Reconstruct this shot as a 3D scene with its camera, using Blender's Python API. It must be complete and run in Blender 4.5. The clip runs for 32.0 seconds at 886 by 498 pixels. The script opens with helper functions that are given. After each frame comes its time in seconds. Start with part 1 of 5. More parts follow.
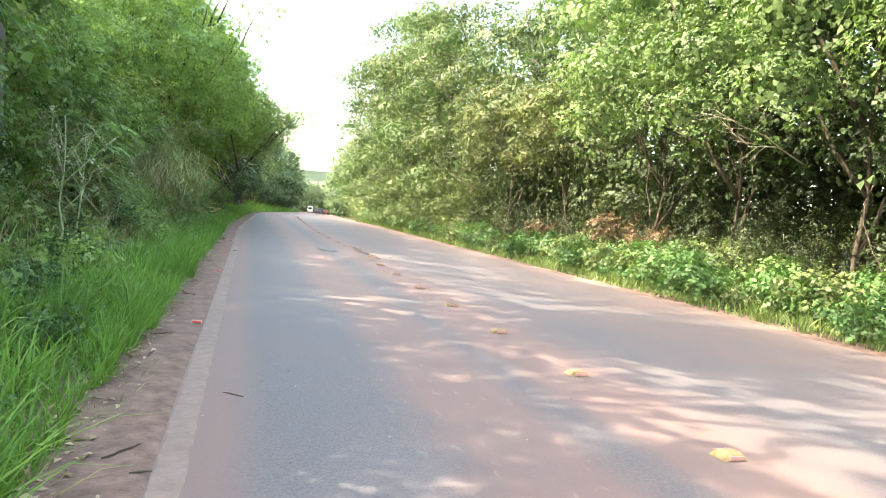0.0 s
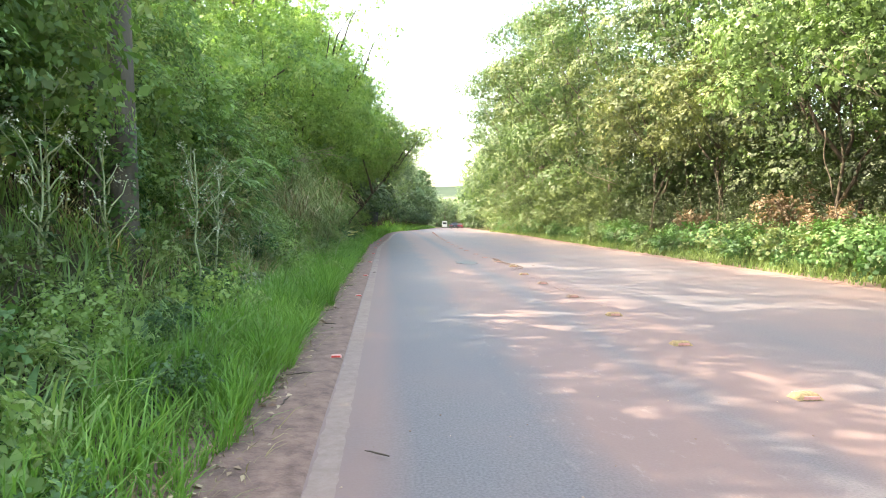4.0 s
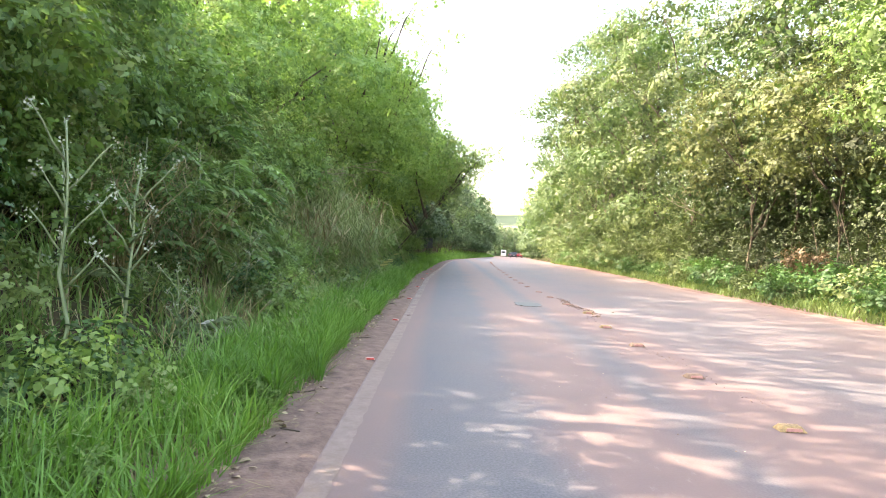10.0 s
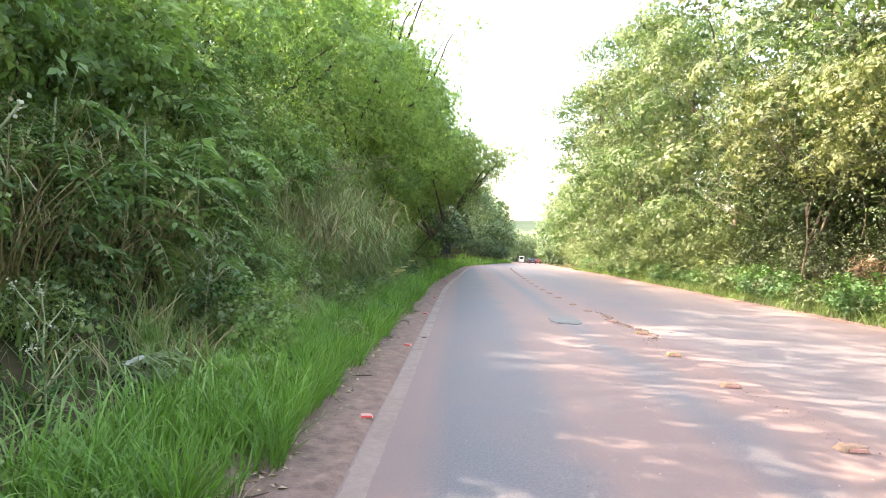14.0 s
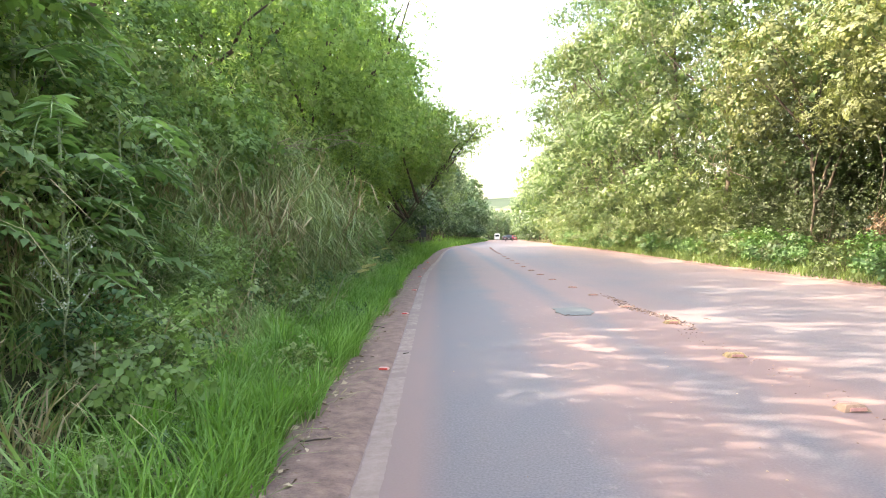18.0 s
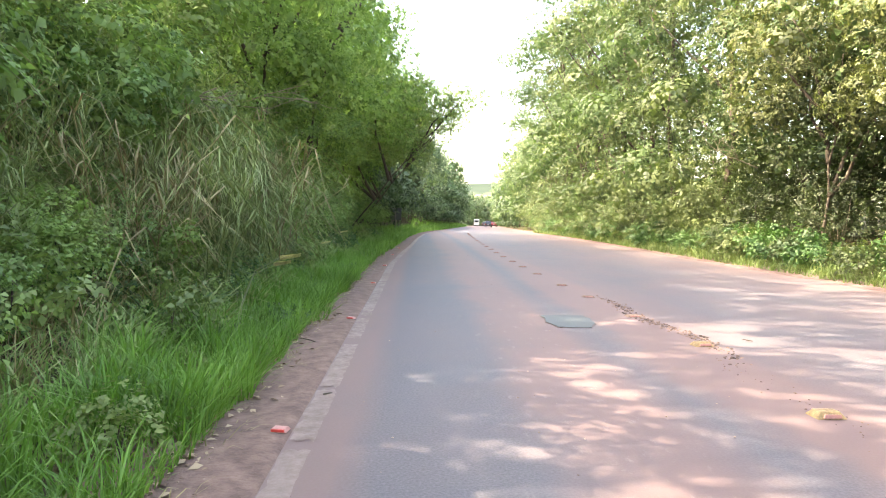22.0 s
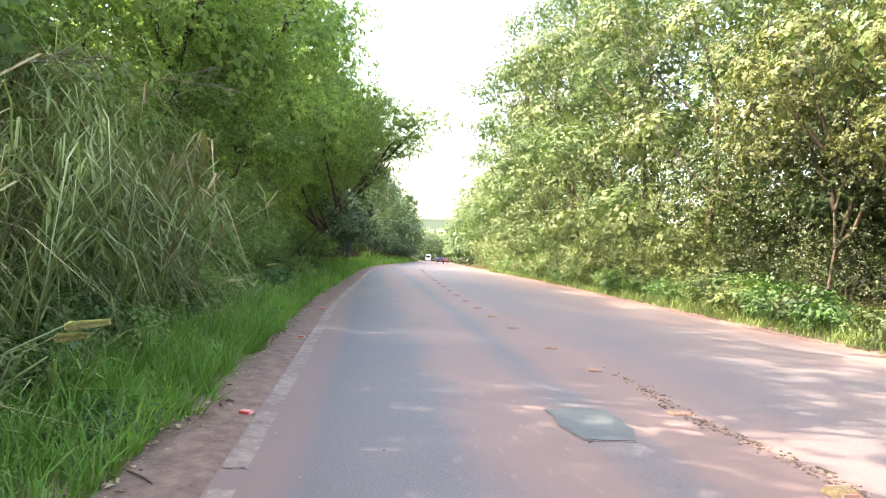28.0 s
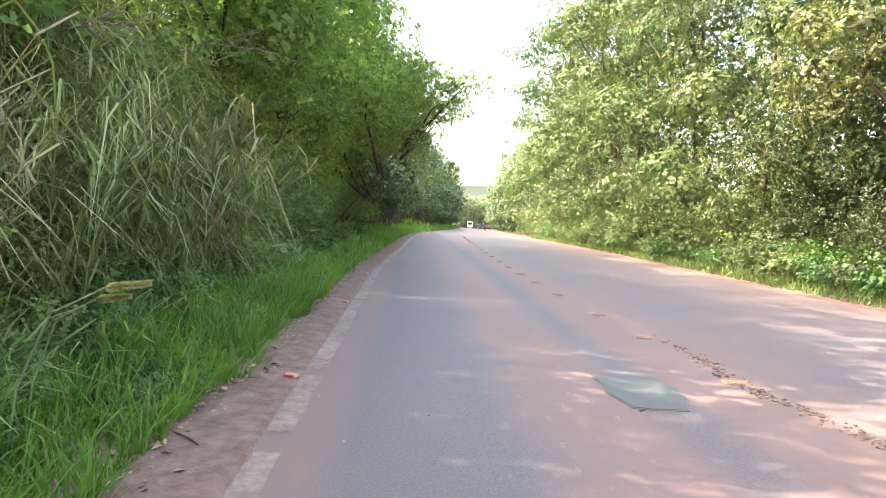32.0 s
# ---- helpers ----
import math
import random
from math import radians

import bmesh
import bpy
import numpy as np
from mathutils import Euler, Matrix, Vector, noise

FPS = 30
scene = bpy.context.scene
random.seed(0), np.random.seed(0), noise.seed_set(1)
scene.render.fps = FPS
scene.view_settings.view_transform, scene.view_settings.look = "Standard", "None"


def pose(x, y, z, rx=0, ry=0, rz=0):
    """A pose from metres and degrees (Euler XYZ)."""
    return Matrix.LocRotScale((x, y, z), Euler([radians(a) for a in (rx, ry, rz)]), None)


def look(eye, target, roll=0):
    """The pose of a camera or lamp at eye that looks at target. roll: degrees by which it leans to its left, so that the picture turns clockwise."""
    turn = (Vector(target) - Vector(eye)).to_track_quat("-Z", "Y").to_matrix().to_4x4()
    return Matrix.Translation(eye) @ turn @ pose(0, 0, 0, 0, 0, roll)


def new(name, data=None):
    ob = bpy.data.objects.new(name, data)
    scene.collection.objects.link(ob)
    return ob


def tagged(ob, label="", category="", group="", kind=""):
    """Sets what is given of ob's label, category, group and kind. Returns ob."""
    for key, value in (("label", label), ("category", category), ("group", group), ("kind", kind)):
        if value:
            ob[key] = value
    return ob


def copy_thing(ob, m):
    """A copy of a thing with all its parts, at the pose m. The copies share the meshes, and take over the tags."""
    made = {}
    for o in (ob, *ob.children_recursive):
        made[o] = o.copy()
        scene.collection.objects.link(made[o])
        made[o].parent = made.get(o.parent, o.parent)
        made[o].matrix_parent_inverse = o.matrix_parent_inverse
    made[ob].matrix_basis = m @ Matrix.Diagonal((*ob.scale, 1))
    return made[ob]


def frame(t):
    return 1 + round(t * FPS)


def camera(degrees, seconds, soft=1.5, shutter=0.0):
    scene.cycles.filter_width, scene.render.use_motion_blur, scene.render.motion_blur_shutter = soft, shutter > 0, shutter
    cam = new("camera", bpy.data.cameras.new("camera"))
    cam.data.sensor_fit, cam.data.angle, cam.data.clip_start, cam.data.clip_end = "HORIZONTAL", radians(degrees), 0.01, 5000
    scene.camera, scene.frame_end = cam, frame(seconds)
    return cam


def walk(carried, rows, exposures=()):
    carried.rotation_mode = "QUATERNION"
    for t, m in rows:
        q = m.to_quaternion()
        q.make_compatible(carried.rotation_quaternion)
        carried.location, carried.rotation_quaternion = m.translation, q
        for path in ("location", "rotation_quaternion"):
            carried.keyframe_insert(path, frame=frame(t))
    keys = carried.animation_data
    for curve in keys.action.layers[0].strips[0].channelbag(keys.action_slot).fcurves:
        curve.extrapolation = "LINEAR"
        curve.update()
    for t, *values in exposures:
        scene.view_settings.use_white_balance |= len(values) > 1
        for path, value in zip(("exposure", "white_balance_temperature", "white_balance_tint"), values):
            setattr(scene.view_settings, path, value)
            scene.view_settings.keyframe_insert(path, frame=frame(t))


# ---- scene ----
PATH = [
    (0, 0.176, -0.960, 1.400, -2.954, -6.348, -16.883),
    (0.5, 0.124, -0.930, 1.387, -5.856, -5.558, -16.766),
    (1, 0.102, -0.935, 1.367, -5.258, -5.102, -19.315),
    (1.5, 0.101, -0.885, 1.360, -4.719, -4.163, -17.517),
    (2, 0.126, -0.776, 1.336, -7.191, -3.560, -12.440),
    (2.5, 0.201, -0.599, 1.357, -3.517, -2.548, -6.575),
    (4.5, 0.243, 0.289, 1.333, -2.898, -0.148, -5.255),
    (5, 0.229, 0.557, 1.289, -4.437, -1.894, -10.701),
    (5.5, 0.227, 0.804, 1.348, -5.261, -1.854, -12.136),
    (6, 0.283, 1.090, 1.327, -4.186, -2.760, -7.287),
    (6.5, 0.303, 1.403, 1.317, -7.322, -3.508, -3.862),
    (7, 0.311, 1.735, 1.363, -6.022, -2.804, -3.905),
    (7.5, 0.417, 1.992, 1.355, -4.383, -4.647, 1.397),
    (8, 0.435, 2.315, 1.334, -5.215, -3.462, 1.809),
    (8.5, 0.485, 2.645, 1.403, -2.584, -4.516, -2.673),
    (9, 0.583, 2.901, 1.383, -1.936, -4.661, 1.826),
    (9.5, 0.584, 3.204, 1.347, -4.104, -3.576, 1.985),
    (10, 0.576, 3.488, 1.372, -0.562, -2.538, 0.303),
    (10.5, 0.540, 3.725, 1.337, -2.264, -3.918, 4.396),
    (11, 0.499, 4.053, 1.355, -1.605, -2.945, 2.433),
    (11.5, 0.419, 4.363, 1.369, 0.818, -0.726, -1.741),
    (12, 0.413, 4.621, 1.336, -3.286, -1.937, -2.509),
    (12.5, 0.444, 4.891, 1.355, -2.423, -2.578, 0.224),
    (13, 0.429, 5.202, 1.359, 0.454, -2.824, -0.324),
    (13.5, 0.432, 5.486, 1.369, -2.630, -3.402, 0.678),
    (14, 0.460, 5.769, 1.356, -0.124, -2.636, 1.826),
    (14.5, 0.383, 6.093, 1.357, 0.201, -1.563, -2.787),
    (15, 0.369, 6.374, 1.386, -3.948, -2.608, -2.864),
    (15.5, 0.372, 6.690, 1.413, -1.311, -2.361, 0.131),
    (17.5, 0.361, 7.808, 1.371, -0.366, -0.467, 0.899),
    (18, 0.330, 8.027, 1.397, -1.740, 1.002, -0.469),
    (18.5, 0.390, 8.265, 1.381, -1.267, 0.625, 0.974),
    (19, 0.439, 8.527, 1.371, -3.116, 0.576, 0.009),
    (19.5, 0.429, 8.822, 1.404, 1.475, 2.480, -4.521),
    (20, 0.459, 9.105, 1.329, -0.458, 0.924, -0.434),
    (20.5, 0.473, 9.440, 1.368, -1.116, -1.219, -0.859),
    (21, 0.484, 9.817, 1.390, 3.936, 1.575, -7.773),
    (21.5, 0.547, 10.128, 1.334, -0.086, 0.438, -4.555),
    (22, 0.590, 10.459, 1.360, -3.153, -0.997, -2.286),
    (22.5, 0.575, 10.808, 1.400, 2.564, 0.434, -5.620),
    (23, 0.549, 11.143, 1.354, -2.430, -0.996, -2.350),
    (23.5, 0.541, 11.498, 1.377, -2.492, -1.474, -3.160),
    (24, 0.510, 11.840, 1.362, 0.487, 2.342, -9.935),
    (24.5, 0.550, 12.135, 1.338, -3.056, 1.067, -8.034),
    (25, 0.575, 12.462, 1.380, -0.149, -0.658, -4.312),
    (25.5, 0.663, 12.713, 1.391, 3.112, -0.501, -9.977),
    (27.5, 0.606, 13.450, 1.373, 1.058, -4.402, -6.770),
    (28, 0.624, 13.446, 1.366, 0.134, -3.695, -6.648),
    (28.5, 0.638, 13.448, 1.370, -0.390, -3.235, -7.746),
    (29, 0.638, 13.444, 1.371, -0.251, -3.197, -6.981),
    (29.5, 0.644, 13.440, 1.373, -0.803, -3.094, -6.352),
    (30, 0.642, 13.443, 1.381, -0.417, -2.301, -5.230),
    (30.5, 0.653, 13.429, 1.379, -0.828, -1.630, -4.792),
    (31, 0.656, 13.433, 1.374, -1.250, -1.730, -4.247),
    (31.5, 0.666, 13.454, 1.380, -2.383, -2.462, -3.860),
    (32, 0.617, 13.597, 1.328, -3.048, -3.488, -2.904),
]
cam = camera(69.55, 32.0, soft=0.95)
walk(cam, [(t, pose(x, y, z, 90 + rx, ry, rz)) for t, x, y, z, rx, ry, rz in PATH],
     exposures=((0, 3.38, 7600, 3), (7, 3.5, 7700, 8), (10, 3.56, 7750, 11), (20, 3.62, 7750, 12), (32, 3.56, 7650, 12)))

# ---- light ----
SUN_EL, SUN_AZ = radians(43), radians(-80)     # azimuth from +y towards +x: the sun stands over the left-hand trees
sun_dir = Vector((math.sin(SUN_AZ) * math.cos(SUN_EL), math.cos(SUN_AZ) * math.cos(SUN_EL), math.sin(SUN_EL)))
world = bpy.data.worlds.new("world")
scene.world = world
world.use_nodes = True
wn = world.node_tree.nodes
sky = wn.new("ShaderNodeTexSky")
sky.sky_type, sky.sun_disc, sky.sun_elevation, sky.sun_rotation = "NISHITA", False, SUN_EL, SUN_AZ
sky.dust_density, sky.air_density = 4.0, 1.2
world.node_tree.links.new(sky.outputs[0], wn["Background"].inputs[0])
wn["Background"].inputs[1].default_value = 0.15
sun = new("sun", bpy.data.lights.new("sun", "SUN"))
sun.data.energy, sun.data.angle, sun.data.color = 2.05, radians(0.45), (1.0, 0.93, 0.80)
sun.matrix_world = look(sun_dir * 60, (0, 0, 0))


# ---- materials ----
def material(name, rough=0.8):
    m = bpy.data.materials.new(name)
    m.use_nodes = True
    b = m.node_tree.nodes["Principled BSDF"]
    b.inputs["Roughness"].default_value = rough
    return m, m.node_tree.nodes, m.node_tree.links, b


def ramp(nodes, stops):
    r = nodes.new("ShaderNodeValToRGB")
    while len(r.color_ramp.elements) < len(stops):
        r.color_ramp.elements.new(0.5)
    for e, (p, c) in zip(r.color_ramp.elements, stops):
        e.position, e.color = p, (*c, 1)
    return r


def noise_tex(nodes, links, vector, scale, detail=4, rough=0.55):
    n = nodes.new("ShaderNodeTexNoise")
    n.inputs["Scale"].default_value, n.inputs["Detail"].default_value, n.inputs["Roughness"].default_value = scale, detail, rough
    if vector:
        links.new(vector, n.inputs["Vector"])
    return n.outputs["Fac"]


def mix(nodes, links, fac, a, b, kind="MIX"):
    n = nodes.new("ShaderNodeMix")
    n.data_type, n.blend_type = "RGBA", kind
    for sock, v in ((n.inputs[0], fac), (n.inputs[6], a), (n.inputs[7], b)):
        if isinstance(v, bpy.types.NodeSocket):
            links.new(v, sock)
        elif isinstance(v, tuple):
            sock.default_value = (*v, 1)
        else:
            sock.default_value = v
    return n.outputs[2]


def calc(nodes, links, op, a, b=0.0, clamp=False):
    n = nodes.new("ShaderNodeMath")
    n.operation, n.use_clamp = op, clamp
    for sock, v in ((n.inputs[0], a), (n.inputs[1], b)):
        if isinstance(v, bpy.types.NodeSocket):
            links.new(v, sock)
        else:
            sock.default_value = v
    return n.outputs[0]


def bump(nodes, links, b, height, strength, distance=0.01):
    n = nodes.new("ShaderNodeBump")
    n.inputs["Strength"].default_value, n.inputs["Distance"].default_value = strength, distance
    links.new(height, n.inputs["Height"])
    links.new(n.outputs[0], b.inputs["Normal"])


def place(nodes, links, scale=(1, 1, 1)):
    g = nodes.new("ShaderNodeTexCoord")
    mp = nodes.new("ShaderNodeMapping")
    mp.inputs["Scale"].default_value = scale
    links.new(g.outputs["Object"], mp.inputs["Vector"])
    return mp.outputs[0]


def leaf_material(name, dark, mid, light, through_light=0.28, rough=0.58):
    m, n, l, b = material(name, rough)
    geo, info = n.new("ShaderNodeNewGeometry"), n.new("ShaderNodeObjectInfo")
    r = ramp(n, [(0.0, dark), (0.5, mid), (1.0, light)])
    patch = noise_tex(n, l, geo.outputs["Position"], 0.9, 2)
    v = calc(n, l, "MULTIPLY", geo.outputs["Random Per Island"], 0.4)
    v = calc(n, l, "ADD", v, calc(n, l, "MULTIPLY", info.outputs["Random"], 0.3))
    v = calc(n, l, "ADD", v, calc(n, l, "SUBTRACT", calc(n, l, "MULTIPLY", patch, 1.5), 0.75), clamp=True)
    l.new(v, r.inputs[0])
    l.new(r.outputs[0], b.inputs["Base Color"])
    b.inputs["Specular IOR Level"].default_value = 0.45
    tr = n.new("ShaderNodeBsdfTranslucent")
    l.new(mix(n, l, 1.0, r.outputs[0], (1.0, 1.15, 0.66), "MULTIPLY"), tr.inputs[0])
    ms = n.new("ShaderNodeMixShader")
    ms.inputs[0].default_value = through_light
    l.new(b.outputs[0], ms.inputs[1])
    l.new(tr.outputs[0], ms.inputs[2])
    l.new(ms.outputs[0], n["Material Output"].inputs[0])
    return m


LEAF_DEEP = leaf_material("leaf_deep_green", (0.0762, 0.14, 0.047), (0.193, 0.302, 0.103), (0.347, 0.47, 0.185), 0.42)
# far green darkened in colour, standing in for shade on the road-facing crowns
LEAF_FAR = leaf_material("leaf_far_shade_green", (0.0216, 0.049, 0.0187), (0.0612, 0.112, 0.0403), (0.119, 0.184, 0.0706), 0.1)
LEAF_BANK = leaf_material("leaf_dull_bank_green", (0.101, 0.146, 0.0493), (0.224, 0.293, 0.103), (0.37, 0.437, 0.179), 0.38)
LEAF_MID = leaf_material("leaf_mid_green", (0.0327, 0.0619, 0.0215), (0.0877, 0.139, 0.0464), (0.159, 0.215, 0.0808))
LEAF_YELLOW = leaf_material("leaf_yellow_green", (0.0499, 0.0722, 0.0241), (0.125, 0.16, 0.055), (0.211, 0.241, 0.0946))
LEAF_OLIVE = leaf_material("leaf_olive_gold", (0.054, 0.066, 0.022), (0.128, 0.145, 0.048), (0.21, 0.22, 0.084))
# LEAF_MID raised in tone, so that the near right crowns look sunlit
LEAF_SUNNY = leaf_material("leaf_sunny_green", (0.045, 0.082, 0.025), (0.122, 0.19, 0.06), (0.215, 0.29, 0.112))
LEAF_WEED = leaf_material("leaf_bright_weed", (0.0342, 0.0808, 0.0247), (0.0808, 0.166, 0.0475), (0.162, 0.252, 0.0836))
# Olive leaf colour darkened to paint in shade below and between crowns.
LEAF_SHADY = leaf_material("leaf_olive_shade_darkened", (0.018, 0.03, 0.011), (0.052, 0.072, 0.027), (0.115, 0.135, 0.056))
# leaf colour lifted to make up for missing skylight on the left bank
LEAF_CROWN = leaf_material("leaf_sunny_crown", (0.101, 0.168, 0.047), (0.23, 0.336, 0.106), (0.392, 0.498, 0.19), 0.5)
GRASS_PALE = leaf_material("grass_pale_yellow", (0.09, 0.145, 0.04), (0.175, 0.24, 0.075), (0.3, 0.345, 0.14), 0.3)
LEAF_BROWN = leaf_material("leaf_dry_brown", (0.07, 0.042, 0.024), (0.14, 0.088, 0.05), (0.24, 0.165, 0.1), 0.2)
GRASS = leaf_material("grass_fresh", (0.0723, 0.162, 0.0255), (0.149, 0.293, 0.051), (0.289, 0.425, 0.111), 0.4)
GRASS_TALL = leaf_material("grass_tall", (0.1, 0.18, 0.05), (0.2, 0.31, 0.09), (0.37, 0.46, 0.19), 0.3)
GRASS_CANE = leaf_material("grass_cane", (0.13, 0.18, 0.06), (0.26, 0.315, 0.12), (0.45, 0.48, 0.23), 0.3)
GRASS_DRY = leaf_material("grass_dry", (0.2, 0.155, 0.075), (0.32, 0.26, 0.135), (0.48, 0.41, 0.23), 0.25)


def bark_material(name, a, b_, scale=6.0):
    m, n, l, b = material(name, 0.9)
    p = place(n, l, (1, 1, 0.25))
    r = ramp(n, [(0.3, a), (0.7, b_)])
    h = noise_tex(n, l, p, scale, 8, 0.65)
    l.new(h, r.inputs[0])
    l.new(r.outputs[0], b.inputs["Base Color"])
    bump(n, l, b, h, 0.7, 0.03)
    return m


BARK_BROWN = bark_material("bark_brown", (0.030, 0.021, 0.015), (0.096, 0.072, 0.051))
TWIG = bark_material("twig_pale", (0.16, 0.13, 0.09), (0.36, 0.30, 0.22), 20)


def plain_material(name, colour, rough=0.6, metal=0.0, spread=0.12, scale=12.0):
    m, n, l, b = material(name, rough)
    h = noise_tex(n, l, place(n, l), scale, 5)
    r = ramp(n, [(0.25, tuple(c * (1 - spread) for c in colour)), (0.75, tuple(min(1, c * (1 + spread)) for c in colour))])
    l.new(h, r.inputs[0])
    l.new(r.outputs[0], b.inputs["Base Color"])
    b.inputs["Metallic"].default_value = metal
    return m


def bend(y):
    """How far the road has swung to the right at y."""
    if y < 24:
        return 0.0
    if y < 80:
        return (y - 24) ** 2 * 0.0009375
    return 2.94 + (y - 80) * 0.105 + max(0, y - 245) ** 2 * 0.009


def grade(y):
    """Height of the road's surface: it falls away gently past the crest."""
    return 0.0 if y < 40 else -0.000375 * (y - 40) ** 2 if y < 60 else -0.15 - 0.015 * (y - 60)


def creep(y):
    """How far dirt and grass creep in over the road's edge at y."""
    t = min(1, max(0, (y - 26) / 14))
    return 0.28 * t * t * (3 - 2 * t)


def smooth(a, b, v):
    t = min(1, max(0, (v - a) / (b - a)))
    return t * t * (3 - 2 * t)


def ground_height(x, y):
    u = x - bend(y)
    z = grade(min(y, 330)) - 0.05
    fade = 1 - smooth(180, 320, y)
    left = 0.15 * smooth(-0.5, -1.5, u) + 1.9 * smooth(-1.7, -4.4, u) + 1.6 * smooth(-4.4, -12, u) + 3 * smooth(-14, -60, u)
    right = 0.12 * smooth(9.9, 10.8, u) + 0.9 * smooth(11, 15, u) + 2.5 * smooth(16, 60, u)
    z += (left + right) * (0.25 + 0.75 * fade)
    rough = noise.noise(Vector((x * 0.7, y * 0.7, 0))) * 0.12 + noise.noise(Vector((x * 0.15, y * 0.15, 4))) * 0.3
    z += rough * (smooth(-1.0, -4, u) + smooth(10.5, 13, u)) * min(1, 40 / max(1, abs(u)))
    far = smooth(340, 900, y)
    z += far * (60 + 9 * noise.noise(Vector((x * 0.004, y * 0.003, 7)))) * (0.6 + 0.4 * smooth(-400, 300, x))
    return z


# ---- ground ----
m, n, l, b = material("soil_and_low_growth", 0.95)
p = place(n, l)
h = noise_tex(n, l, p, 2.2, 8, 0.65)
h2 = noise_tex(n, l, p, 0.05, 5)
soil = ramp(n, [(0.35, (0.03, 0.04, 0.015)), (0.5, (0.06, 0.055, 0.03)), (0.7, (0.11, 0.075, 0.045))])
l.new(h, soil.inputs[0])
field = ramp(n, [(0.0, (0.03, 0.055, 0.02)), (0.43, (0.03, 0.05, 0.022)), (0.455, (0.16, 0.16, 0.11)), (0.485, (0.15, 0.155, 0.1)), (0.51, (0.035, 0.05, 0.035)), (1.0, (0.03, 0.042, 0.034))])
sep = n.new("ShaderNodeSeparateXYZ")
l.new(p, sep.inputs[0])
l.new(calc(n, l, "ADD", calc(n, l, "DIVIDE", sep.outputs[1], 1200), calc(n, l, "MULTIPLY", calc(n, l, "SUBTRACT", h2, 0.5), 0.12)), field.inputs[0])
l.new(mix(n, l, calc(n, l, "DIVIDE", calc(n, l, "SUBTRACT", sep.outputs[1], 120), 150, True), soil.outputs[0], field.outputs[0]), b.inputs["Base Color"])
bump(n, l, b, h, 0.6, 0.05)
b.inputs["Specular IOR Level"].default_value = 0.05
SOIL = m


def grid_mesh(name, us, ys, height, mat_, inset=False):
    """A sheet over rows of y and offsets u from the road's left edge line."""
    verts = [(bend(y) + u + (creep(y) if inset else 0), y, height(u, y)) for y in ys for u in us]
    w = len(us)
    faces = [(j * w + i, j * w + i + 1, (j + 1) * w + i + 1, (j + 1) * w + i) for j in range(len(ys) - 1) for i in range(w - 1)]
    me = bpy.data.meshes.new(name)
    me.from_pydata(verts, [], faces)
    me.polygons.foreach_set("use_smooth", [True] * len(me.polygons))
    me.materials.append(mat_)
    return me


def steps(*parts):
    out = []
    for a, b_, d in parts:
        k = max(1, round((b_ - a) / d))
        out += [a + (b_ - a) * i / k for i in range(k)]
    return out + [parts[-1][1]]


us = steps((-1800, -200, 200), (-200, -40, 20), (-40, -12, 2), (-12, 0, 0.4), (0, 9.6, 2.4), (9.6, 20, 0.5), (20, 60, 4), (60, 200, 20), (200, 1800, 200))
ys = steps((-1500, -100, 200), (-100, -20, 10), (-20, 60, 0.5), (60, 120, 2), (120, 400, 10), (400, 1000, 40), (1000, 3000, 250))
ground = tagged(new("ground", grid_mesh("ground", us, ys, lambda u, y: ground_height(bend(y) + u, y), SOIL)),
                "red-brown soil ground with low growth rising into roadside banks", "ground", kind="structure")

# ---- road ----
m, n, l, b = material("worn_asphalt", 0.72)
p = place(n, l)
sep = n.new("ShaderNodeSeparateXYZ")
l.new(p, sep.inputs[0])
streak = noise_tex(n, l, place(n, l, (1.6, 0.12, 1)), 1.0, 5)
blot = noise_tex(n, l, p, 0.55, 6, 0.6)
fine = noise_tex(n, l, p, 60, 3)
wob = calc(n, l, "ADD", sep.outputs[0], calc(n, l, "MULTIPLY", calc(n, l, "SUBTRACT", blot, 0.5), 0.5))
# dust lies between the wheel tracks, along the edge and along the middle of the road
dust = ramp(n, [(0.0, (1, 1, 1)), (0.048, (0.7,) * 3), (0.072, (0.08,) * 3), (0.15, (0.1,) * 3), (0.195, (0.85,) * 3), (0.25, (0.8,) * 3), (0.29, (0.15,) * 3), (0.34, (1, 1, 1)), (0.38, (1, 1, 1)),
                (0.42, (0.45,) * 3), (0.5, (0.2,) * 3), (0.7, (0.25,) * 3), (0.95, (0.45,) * 3), (1.0, (1, 1, 1))])
l.new(calc(n, l, "DIVIDE", calc(n, l, "ADD", wob, 0.3), 10.0, True), dust.inputs[0])
amount = calc(n, l, "MULTIPLY", dust.outputs[0], calc(n, l, "MULTIPLY", calc(n, l, "ADD", streak, blot), 1.35))
amount = calc(n, l, "ADD", amount, calc(n, l, "MULTIPLY", calc(n, l, "SUBTRACT", blot, 0.52), 0.9), True)
grey = ramp(n, [(0.25, (0.058, 0.055, 0.064)), (0.5, (0.092, 0.087, 0.098)), (0.75, (0.13, 0.122, 0.134))])
l.new(fine, grey.inputs[0])
l.new(mix(n, l, calc(n, l, "MULTIPLY", amount, 0.82), grey.outputs[0], (0.173, 0.108, 0.0963)), b.inputs["Base Color"])
bump(n, l, b, fine, 0.2, 0.004)
